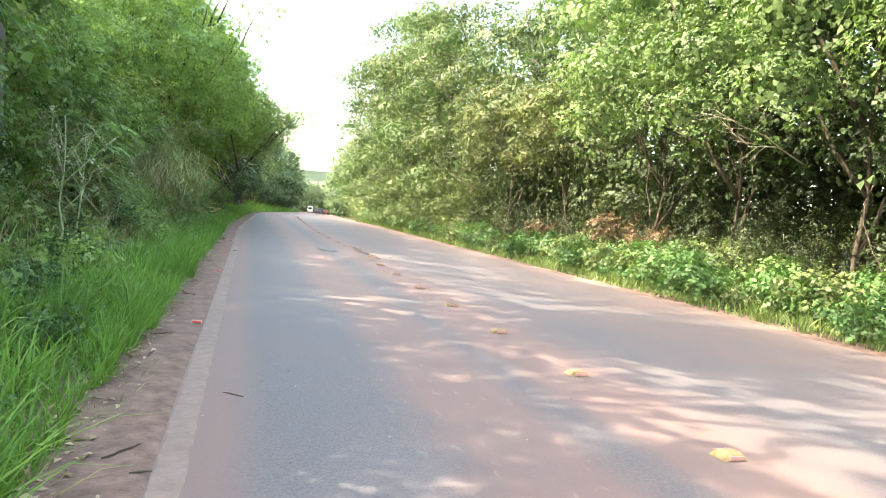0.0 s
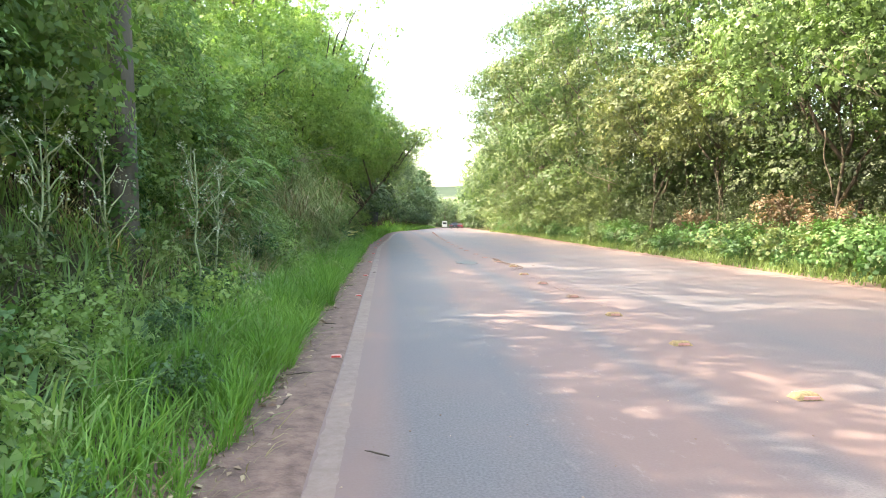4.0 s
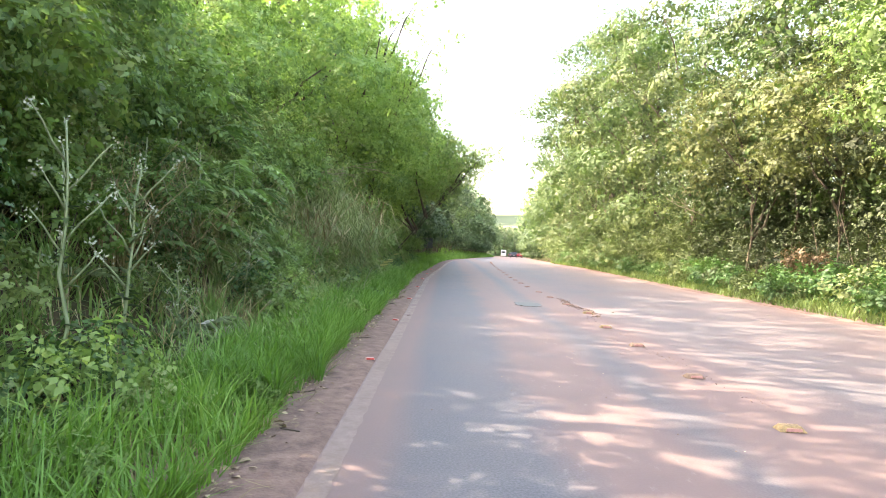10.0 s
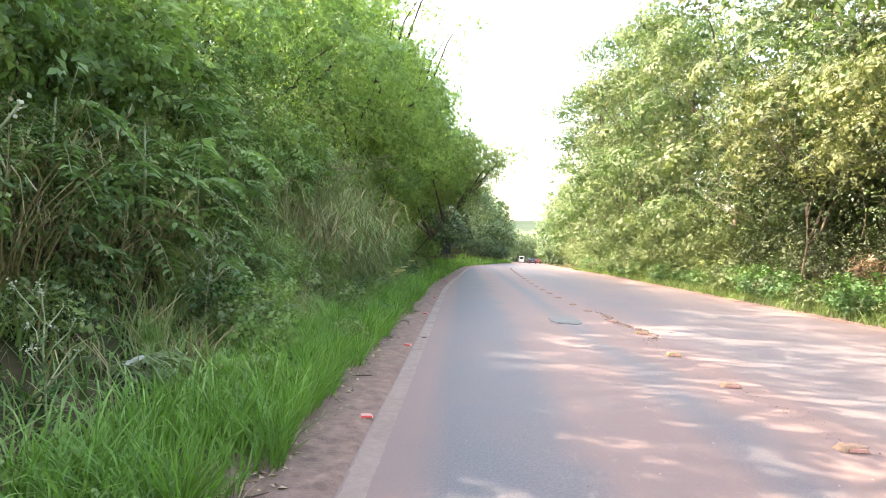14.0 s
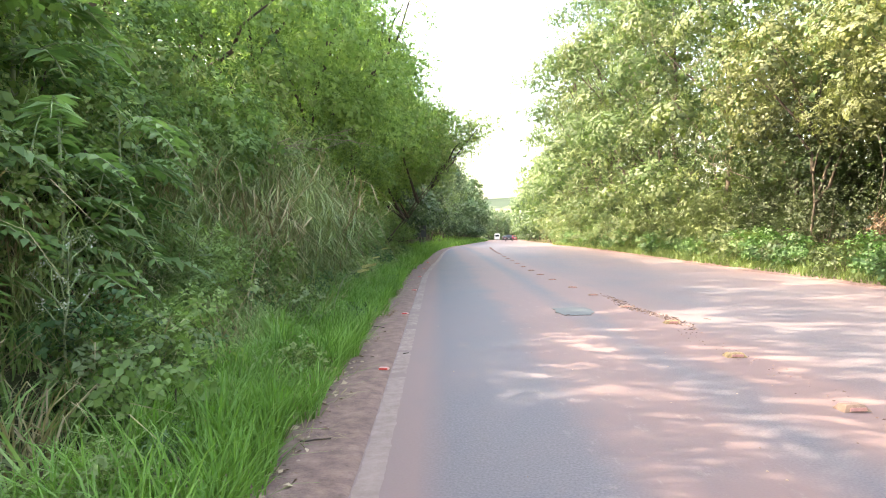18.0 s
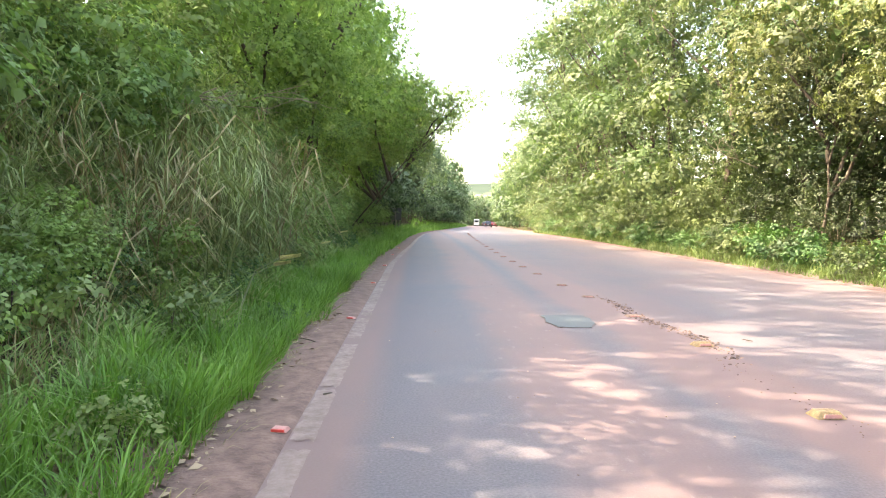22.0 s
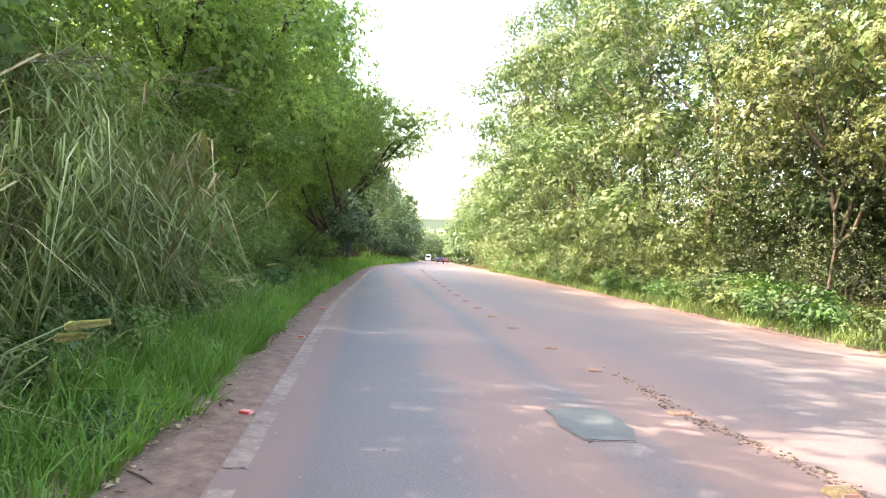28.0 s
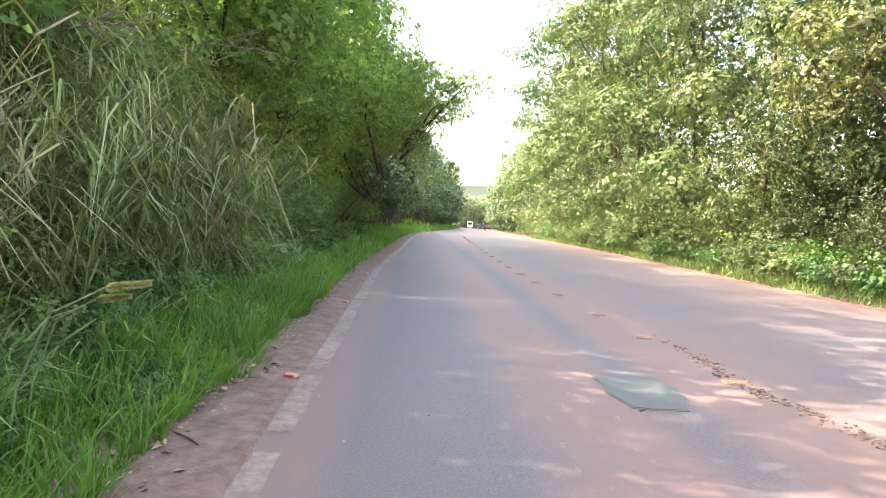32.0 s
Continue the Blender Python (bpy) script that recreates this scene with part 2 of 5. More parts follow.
# pale scuffs and flecks where the dust between the wheel tracks is scraped
tone = b.inputs["Base Color"].links[0].from_socket
band = ramp(n, [(0.12, (0, 0, 0)), (0.17, (1, 1, 1)), (0.24, (1, 1, 1)), (0.29, (0.1,) * 3), (0.5, (0.25,) * 3), (0.9, (0, 0, 0))])
l.new(calc(n, l, "DIVIDE", calc(n, l, "ADD", wob, 0.3), 10.0, True), band.inputs[0])
fleck = calc(n, l, "MULTIPLY", calc(n, l, "SUBTRACT", noise_tex(n, l, place(n, l, (9, 4, 1)), 1.0, 6, 0.72), 0.58), 7.0, True)
l.new(mix(n, l, calc(n, l, "MULTIPLY", calc(n, l, "MULTIPLY", fleck, band.outputs[0]), 0.55), tone, (0.274, 0.224, 0.216)), b.inputs["Base Color"])
ASPHALT = m
ru = steps((-0.35, 3.4, 0.25), (3.4, 9.8, 0.4))
rys = steps((-40, 0, 2), (0, 60, 0.5), (60, 180, 2), (180, 330, 5))


def road_height(u, y):
    return grade(y) + 0.012 * noise.noise(Vector((u * 0.5, y * 0.35, 2)))


road = tagged(new("road", grid_mesh("road", ru, rys, road_height, ASPHALT)), "worn grey asphalt road stained with red dust", "road", kind="structure")

m, n, l, b = material("sandy_red_dirt", 0.95)
p = place(n, l)
h = noise_tex(n, l, p, 7, 8, 0.7)
r = ramp(n, [(0.3, (0.0871, 0.0531, 0.0432)), (0.55, (0.178, 0.112, 0.0913)), (0.75, (0.257, 0.17, 0.143))])
l.new(h, r.inputs[0])
l.new(r.outputs[0], b.inputs["Base Color"])
bump(n, l, b, noise_tex(n, l, p, 45, 4), 0.6, 0.015)
DIRT = m


vu = [-1.5, -1.2, -0.95, -0.75, -0.6, -0.45, -0.33, -0.24, -0.18, -0.145]
tagged(new("dirt_shoulder", grid_mesh("dirt_shoulder", vu, rys, lambda u, y: grade(y) + 0.022 + 0.02 * noise.noise(Vector((u * 4, y * 2, 9))) * (u < -0.3) - 0.008 * (u > -0.2) - 0.03 * (u > -0.16) + 0.05 * smooth(-0.9, -1.5, u), DIRT, True)),
       "reddish sandy dirt shoulder between edge line and grass", "shoulder", kind="structure")
tagged(new("sandy_shoulder", grid_mesh("sandy_shoulder", [9.55, 9.7, 9.85, 10.05, 10.3, 10.6], rys, lambda u, y: grade(y) + 0.016 + 0.02 * noise.noise(Vector((u * 3, y * 1.5, 9))) - 0.03 * (u < 9.6) - 0.06 * (u > 10.5) + 0.04 * smooth(10.0, 10.5, u), DIRT)),
       "pale sandy shoulder along the far side of the road", "shoulder", kind="structure")

# ---- growth ----
RNG = np.random.default_rng(11)


def quads(name, v, mat_):
    """A mesh from an array of quads, n x 4 x 3."""
    k = len(v)
    me = bpy.data.meshes.new(name)
    me.vertices.add(4 * k)
    me.vertices.foreach_set("co", np.ascontiguousarray(v, dtype=np.float32).reshape(-1))
    me.loops.add(4 * k)
    me.loops.foreach_set("vertex_index", np.arange(4 * k, dtype=np.int32))
    me.polygons.add(k)
    me.polygons.foreach_set("loop_start", np.arange(0, 4 * k, 4, dtype=np.int32))
    me.update(calc_edges=True)
    me.materials.append(mat_)
    return me


def unit(a):
    return a / np.maximum(np.linalg.norm(a, axis=-1, keepdims=True), 1e-6)


def leaves(base, way, normal, length, width):
    """Pointed leaves, folded a little along the midrib: n x 4 x 3."""
    side = unit(np.cross(way, normal))
    up = unit(np.cross(side, way))
    L, W = length[:, None], width[:, None]
    mid = base + way * L * 0.45
    return np.stack([base, mid + side * W + up * W * 0.35, base + way * L - up * L * 0.12, mid - side * W + up * W * 0.35], 1)


def sprigs(points, outward, per, size, spread, droop=0.3, thin=0.32):
    """Twigs of leaves that start at points and reach outward."""
    k = len(points)
    tw = unit(outward + RNG.normal(0, 0.5, (k, 3)) - np.array([0, 0, droop]))
    s = np.repeat(size * RNG.uniform(0.7, 1.3, k), per)
    a = np.tile(np.linspace(0, 1, per), k)
    t = np.repeat(tw, per, 0)
    base = np.repeat(points, per, 0) + t * (a * spread)[:, None] + RNG.normal(0, size * 0.3, (k * per, 3))
    lat = unit(np.cross(t, RNG.normal(0, 1, (k * per, 3))))
    nrm = unit(np.array([0, 0, 0.45]) + np.repeat(outward, per, 0) + RNG.normal(0, 0.25, (k * per, 3)))
    way = t * 0.6 + lat + np.array([0, 0, -0.3])
    way = unit(way - nrm * (0.8 * (way * nrm).sum(1))[:, None])
    ln = s * RNG.uniform(0.75, 1.25, k * per)
    return leaves(base, way, nrm, ln, ln * thin)


def crown_points(lobes, count):
    """Points on the outside of a heap of ellipsoids, with the outward way."""
    c = np.array([q[:3] for q in lobes])
    r = np.array([q[3:6] for q in lobes])
    area = (r[:, 0] * r[:, 2] + r[:, 0] * r[:, 1])
    i = RNG.choice(len(c), count, p=area / area.sum())
    d = unit(RNG.normal(0, 1, (count, 3)))
    d[:, 2] = np.where(d[:, 2] < -0.5, -d[:, 2] * 0.5, d[:, 2])
    k = 1 - np.abs(RNG.normal(0, 0.16, count))
    pts = c[i] + d * r[i] * k[:, None]
    inside = np.zeros(count, bool)
    for j in range(len(c)):
        inside |= (((pts - c[j]) / r[j]) ** 2).sum(1) < 0.55
    return pts[~inside], d[~inside]


def crown_mesh(lobes, rnd, leaf, twigs, per, thin, puffs=9, size=(0.28, 0.46), core=1.0, open_side=0.45, hang=0.3):
    """Leafy twigs over puffs that stand proud of the lobes, thinner on the side away from the light (+x),
    and larger shaded leaves within that close the crown."""
    tufts = []
    for q in lobes:
        for _ in range(puffs):
            d = Vector((rnd.gauss(-0.2, 0.9), rnd.gauss(0, 0.9), rnd.gauss(0.2, 0.8))).normalized()
            k = rnd.uniform(*size)
            tufts.append((q[0] + d.x * q[3] * 0.9, q[1] + d.y * q[4] * 0.9, q[2] + d.z * q[5] * 0.9, q[3] * k, q[4] * k, q[5] * k * 0.85))
    pts, out = crown_points(tufts, twigs)
    if core:
        more, way = crown_points(lobes, twigs // 6)
        pts, out = np.concatenate([pts, more]), np.concatenate([out, way])
    c = np.array([q[:3] for q in lobes])
    keep = (pts[:, 0] < c[:, 0].mean() + 0.3) | (RNG.uniform(0, 1, len(pts)) < open_side)
    v = sprigs(pts[keep], out[keep], per, leaf, leaf * 2.4, hang, thin)
    if core:
        inner = [(*q[:3], q[3] * 0.7, q[4] * 0.7, q[5] * 0.7) for q in lobes]
        p2, o2 = crown_points(inner, int(core * 400 * len(lobes)))
        r = np.mean([q[3] for q in lobes])
        ln = r * RNG.uniform(0.075, 0.15, len(p2))
        w2 = unit(np.cross(o2, RNG.normal(0, 1, (len(p2), 3))))
        v = np.concatenate([v, leaves(p2 - w2 * (ln / 2)[:, None], w2, o2, ln, ln * 0.34)])
    return v


def part(name, data, mat_, parent, label=""):
    """Links a mesh or a bmesh as one part of a thing."""
    if isinstance(data, bmesh.types.BMesh):
        me = bpy.data.meshes.new(name)
        data.to_mesh(me)
        data.free()
    else:
        me = data
    if mat_ and not me.materials:
        me.materials.append(mat_)
    ob = new(name, me)
    ob.parent = parent
    if label:
        ob["label"] = label
    return ob


def tube(bm, pts, radii, sides=7):
    """A tapered tube through points."""
    rings = []
    for i, q in enumerate(pts):
        q = Vector(q)
        d = (Vector(pts[min(i + 1, len(pts) - 1)]) - Vector(pts[max(i - 1, 0)])).normalized()
        a = d.orthogonal().normalized() if abs(d.z) < 0.9 else (Vector((1, 0, 0)) - d * d.x).normalized()
        c = d.cross(a)
        rings.append([bm.verts.new(q + (a * math.cos(t) + c * math.sin(t)) * radii[i]) for t in [math.tau * k / sides for k in range(sides)]])
    for r1, r2 in zip(rings, rings[1:]):
        for k in range(sides):
            bm.faces.new((r1[k], r1[(k + 1) % sides], r2[(k + 1) % sides], r2[k])).smooth = True
    bm.faces.new(rings[-1])
    bm.faces.new(rings[0][::-1])


def wander(a, b_, k, amp, rnd):
    a, b_ = Vector(a), Vector(b_)
    return [a.lerp(b_, i / k) + (Vector((rnd.uniform(-1, 1), rnd.uniform(-1, 1), rnd.uniform(-0.4, 0.4))) * amp if 0 < i < k else Vector()) for i in range(k + 1)]


def make_tree(seed, height, reach, low, leaf, mat_, bark, sprig_count, per=9, label="", lean_to=None, girth=0.2, thin=0.32, puffs=9, size=(0.28, 0.46), core=1.0, open_side=0.45, lobe=(0.34, 0.54), count=14):
    """A roadside tree: trunk, limbs and a crown of leafy twigs in lobes."""
    rnd = random.Random(seed)
    root = new("tree")
    lean = Vector((rnd.uniform(-0.6, 0.6), rnd.uniform(-0.6, 0.6), 0))
    if lean_to:
        lean = Vector((*lean_to, 0))
    spine = wander((0, 0, -0.4), lean + Vector((0, 0, height * 0.8)), 6, 0.18, rnd)
    bm = bmesh.new()
    tube(bm, spine, [girth * (1 - 0.12 * i) * height / 10 for i in range(7)], 9)
    part("trunk", bm, bark, root)
    lobes = []
    for i in range(count):
        f = (i + rnd.random()) / count
        z = low + (height - low) * f
        a = i * 2.4 + rnd.uniform(-0.5, 0.5)
        w = reach * (0.45 + 0.75 * math.sin(math.pi * (0.12 + 0.78 * f))) * rnd.uniform(0.5, 0.8)
        r = reach * rnd.uniform(*lobe)
        lobes.append((lean.x * f + w * math.cos(a), lean.y * f + w * math.sin(a), z, r * rnd.uniform(0.9, 1.2), r * rnd.uniform(0.9, 1.2), r * rnd.uniform(0.65, 0.9)))
    for i in range(0, count, 3):
        q = Vector(lobes[i][:3])
        start = spine[max(1, min(5, int(q.z / height * 6) - 1))]
        bm = bmesh.new()
        tube(bm, wander(start, q, 4, 0.15, rnd), [0.07, 0.06, 0.045, 0.03, 0.015], 5)
        part("limb", bm, bark, root)
    part("crown", quads("crown", crown_mesh(lobes, rnd, leaf, sprig_count, per, thin, puffs, size, core, open_side), mat_), mat_, root)
    return tagged(root, label, "tree")


def make_bush(seed, width, height, leaf, mat_, sprig_count, per=8, label="", thin=0.32, name="bush"):
    rnd = random.Random(seed)
    root = new(name)
    lobes = []
    for i in range(7):
        a = i * 2.4
        d = width * 0.42 * math.sqrt(i / 7)
        r = width * rnd.uniform(0.24, 0.36)
        lobes.append((d * math.cos(a), d * math.sin(a), height * rnd.uniform(0.3, 0.72), r, r, height * rnd.uniform(0.24, 0.36)))
    bm = bmesh.new()
    for q in lobes[:4]:
        tube(bm, wander((q[0] * 0.2, q[1] * 0.2, -0.15), q[:3], 3, 0.05, rnd), [0.02, 0.016, 0.012, 0.006], 5)
    part("stem", bm, BARK_BROWN, root)
    part("foliage", quads("foliage", crown_mesh(lobes, rnd, leaf, sprig_count, per, thin, 6, (0.34, 0.55), 0.14, 0.7, 0.15), mat_), mat_, root)
    return tagged(root, label, "bush")


def blades(base, lean, length, width, droop):
    """Bent grass blades of three tapering quads each."""
    k = len(base)
    face = unit(np.cross(lean, np.array([0, 0, 1.0])))
    twist = RNG.uniform(-1, 1, k)[:, None]
    side = unit(face + unit(lean) * twist) * (width / 2)[:, None]
    pts = []
    for f in (0, 0.35, 0.7, 1.0):
        pts.append(base + lean * (length * f ** 1.5)[:, None] + np.array([0, 0, 1.0]) * (length * (f - droop * f ** 2.6))[:, None])
    w = (1.0, 0.9, 0.6, 0.06)
    out = [np.stack([pts[i] - side * w[i], pts[i] + side * w[i], pts[i + 1] + side * w[i + 1], pts[i + 1] - side * w[i + 1]], 1) for i in range(3)]
    return np.concatenate(out, 0)


def blade_mesh(name, v, k, mat_):
    """The three quads of each blade share their edges, so that a blade is one island."""
    me = bpy.data.meshes.new(name)
    q = v.reshape(3, k, 4, 3)
    co = np.stack([q[0, :, 0], q[0, :, 1], q[1, :, 1], q[1, :, 0], q[2, :, 1], q[2, :, 0], q[2, :, 2], q[2, :, 3]], 1)
    me.vertices.add(8 * k)
    me.vertices.foreach_set("co", np.ascontiguousarray(co, dtype=np.float32).reshape(-1))
    idx = (np.arange(k) * 8)[:, None] + np.array([0, 1, 2, 3, 3, 2, 4, 5, 5, 4, 6, 7])[None]
    me.loops.add(12 * k)
    me.loops.foreach_set("vertex_index", idx.reshape(-1).astype(np.int32))
    me.polygons.add(3 * k)
    me.polygons.foreach_set("loop_start", np.arange(0, 12 * k, 4, dtype=np.int32))
    me.update(calc_edges=True)
    me.materials.append(mat_)
    return me


def grass_field(name, u0, u1, y0, y1, count, length, width, mat_, label, lean=0.35, droop=0.35, edge=0.15):
    y = RNG.uniform(y0, y1, count)
    u = RNG.uniform(u0, u1, count)
    ragged = np.array([noise.noise(Vector((0, v * 1.1, 3))) + 0.5 * noise.noise(Vector((5, v * 3.5, 3))) for v in y])
    if u1 < 5:
        u = np.minimum(u, u1 - edge + ragged * edge * 1.3 - np.abs(RNG.normal(0, 0.03, count)))
    else:
        u = np.maximum(u, u0 + edge + ragged * edge * 1.3 + np.abs(RNG.normal(0, 0.05, count)))
    tuft = np.array([noise.noise(Vector((a * 1.8, b_ * 1.8, 1))) for a, b_ in zip(u, y)])
    fine = np.array([noise.noise(Vector((a * 4.5, b_ * 4.5, 6))) for a, b_ in zip(u, y)])
    tuft = 0.65 * tuft + 0.6 * fine
    keep = RNG.uniform(-0.6, 0.35, count) < tuft
    u, y, tuft = u[keep], y[keep], tuft[keep]
    k = len(u)
    x = u + np.array([bend(v) + (creep(v) if u1 < 5 else 0) for v in y])
    base = np.stack([x, y, [ground_height(a, b_) for a, b_ in zip(x, y)]], 1)
    way = np.stack([RNG.normal(0, 1, k), RNG.normal(0, 1, k), np.zeros(k)], 1) * lean
    ln = length * RNG.uniform(0.4, 1.2, k) * (1 + 0.9 * tuft)
    v = blades(base, way, ln, width * RNG.uniform(0.6, 1.3, k), droop * RNG.uniform(0.5, 1.4, k))
    return tagged(new(name, blade_mesh(name, v, k, mat_)), label, "grass", kind="stuff")


def make_tussock(seed, count, length, width, mat_, label, spread=0.25, lean=0.55, name="grass_tussock", bunches=0, stalk=0.0):
    rs = np.random.default_rng(seed)
    a = rs.uniform(0, math.tau, count)
    d = np.sqrt(rs.uniform(0, 1, count)) * spread
    base = np.stack([d * np.cos(a), d * np.sin(a), np.full(count, -0.06)], 1)
    a2 = a + rs.normal(0, 1.0, count)
    way = np.stack([np.cos(a2), np.sin(a2), np.zeros(count)], 1) * (lean * rs.uniform(0.15, 1.0, count))[:, None]
    if stalk:
        # leaves spring from leaning stalks, at all heights
        stems = max(6, count // 12)
        which = rs.integers(0, stems, count)
        sa, sl, sh = rs.uniform(0, math.tau, stems), rs.uniform(0.1, 0.8, stems), rs.uniform(0.5, 1.1, stems) * stalk
        h = rs.uniform(0.0, 1.0, count) ** 0.8
        sx, sy = np.cos(sa) * rs.uniform(0, spread, stems), np.sin(sa) * rs.uniform(0, spread, stems)
        z = h * sh[which]
        base = np.stack([sx[which] + np.cos(sa[which]) * sl[which] * z * h, sy[which] + np.sin(sa[which]) * sl[which] * z * h, z - 0.05], 1)
    ln = length * rs.uniform(0.35, 1.1, count)
    v = blades(base, way, ln, width * rs.uniform(0.6, 1.3, count), rs.uniform(0.85, 1.7, count) if stalk else rs.uniform(0.25, 0.75, count))
    if bunches:
        root = new(name)
        q = v.reshape(3, count, 4, 3)
        for i in range(bunches):
            sel = np.ascontiguousarray(q[:, i::bunches])
            part("grass_tuft", blade_mesh("grass_tuft", sel, sel.shape[1], mat_), mat_, root)["kind"] = "stuff"
        for j in range(stems if stalk else 0):
            bm = bmesh.new()
            tube(bm, [(sx[j] + math.cos(sa[j]) * sl[j] * sh[j] * f * f, sy[j] + math.sin(sa[j]) * sl[j] * sh[j] * f * f, sh[j] * f - 0.05) for f in (0, 0.35, 0.7, 1.0)], [0.009, 0.008, 0.006, 0.003], 5)
            part("stalk", bm, mat_, root)
        return tagged(root, label, "grass")
    return tagged(new(name, blade_mesh(name, v, count, mat_)), label, "grass")


def at(u, y, turn=0.0, size=1.0, dz=0.0, tilt=0.0):
    x = bend(y) + u
    return Matrix.Translation((x, y, ground_height(x, y) + dz)) @ Euler((tilt, 0, turn)).to_matrix().to_4x4() @ Matrix.Scale(size, 4)


def put(ob, m):
    ob.matrix_basis = m
    return ob


PLACED = set()


def scatter(variants, spots, group):
    """Each spot takes a variant: the first use moves the thing itself, later ones copy it."""
    for i, m in spots:
        v = variants[i % len(variants)]
        if v.name in PLACED:
            c = copy_thing(v, m)
            c.matrix_basis = m
        else:
            PLACED.add(v.name)
            c = put(v, m)
        c["group"] = group

# ---- markings ----
m, n, l, b = material("worn_white_paint", 0.8)
p = place(n, l)
wear = noise_tex(n, l, p, 9, 8, 0.75)
big = noise_tex(n, l, p, 0.8, 4, 0.6)
wr = ramp(n, [(0.4, (0.141, 0.0979, 0.083)), (0.52, (0.207, 0.156, 0.137)), (0.7, (0.307, 0.253, 0.228))])
l.new(calc(n, l, "ADD", calc(n, l, "MULTIPLY", wear, 0.75), calc(n, l, "MULTIPLY", big, 0.28)), wr.inputs[0])
sep = n.new("ShaderNodeSeparateXYZ")
l.new(p, sep.inputs[0])
caked = calc(n, l, "ADD", calc(n, l, "DIVIDE", calc(n, l, "SUBTRACT", 18.0, sep.outputs[1]), 7.0, True), calc(n, l, "SUBTRACT", big, 0.5), True)
l.new(mix(n, l, calc(n, l, "MULTIPLY", caked, 0.6), wr.outputs[0], (0.195, 0.137, 0.118)), b.inputs["Base Color"])
bump(n, l, b, wear, 0.5, 0.008)
WHITE_LINE = m


def line_piece(y0, y1, u0, u1, mat_, parent, name="line_piece", lift=0.005, seed=0):
    """A painted stretch with ragged edges."""
    k = max(2, int((y1 - y0) / (0.06 if y0 < 40 else 0.4)))
    bm = bmesh.new()
    rows = []
    for i in range(k + 1):
        y = y0 + (y1 - y0) * i / k
        a = u0 + 0.022 * noise.noise(Vector((y * 6, seed, 0))) + 0.012 * noise.noise(Vector((y * 17, seed, 3)))
        c = u1 + 0.016 * noise.noise(Vector((y * 6, seed + 7, 0))) + 0.010 * noise.noise(Vector((y * 19, seed, 5)))
        cut = max(0, 1 - 5 * min(i, k - i) / k)
        row = []
        for j in range(7):
            q = a + (c - a) * j / 6
            push = 0.09 * noise.noise(Vector((j * 0.9, y0 * 3 + (i > k / 2) * 9, seed))) * cut if y0 < 40 else 0
            row.append(bm.verts.new((bend(y) + creep(y) + q, y + push, road_height(q, y) + lift)))
        rows.append(row)
    for r1, r2 in zip(rows, rows[1:]):
        for j in range(6):
            bm.faces.new((r1[j], r1[j + 1], r2[j + 1], r2[j]))
    return part(name, bm, mat_, parent)


edge_line = tagged(new("edge_line"), "worn dirty white edge line with broken stretches", "road marking", kind="structure")
for i, (y0, y1) in enumerate(((-14, 14.05), (14.2, 15.3), (15.4, 17.0), (17.32, 18.25), (18.3, 18.6), (18.86, 19.1), (19.2, 23), (23.15, 35), (35.2, 70), (70, 180))):
    line_piece(y0, y1, -0.15, 0.0, WHITE_LINE, edge_line, seed=i)

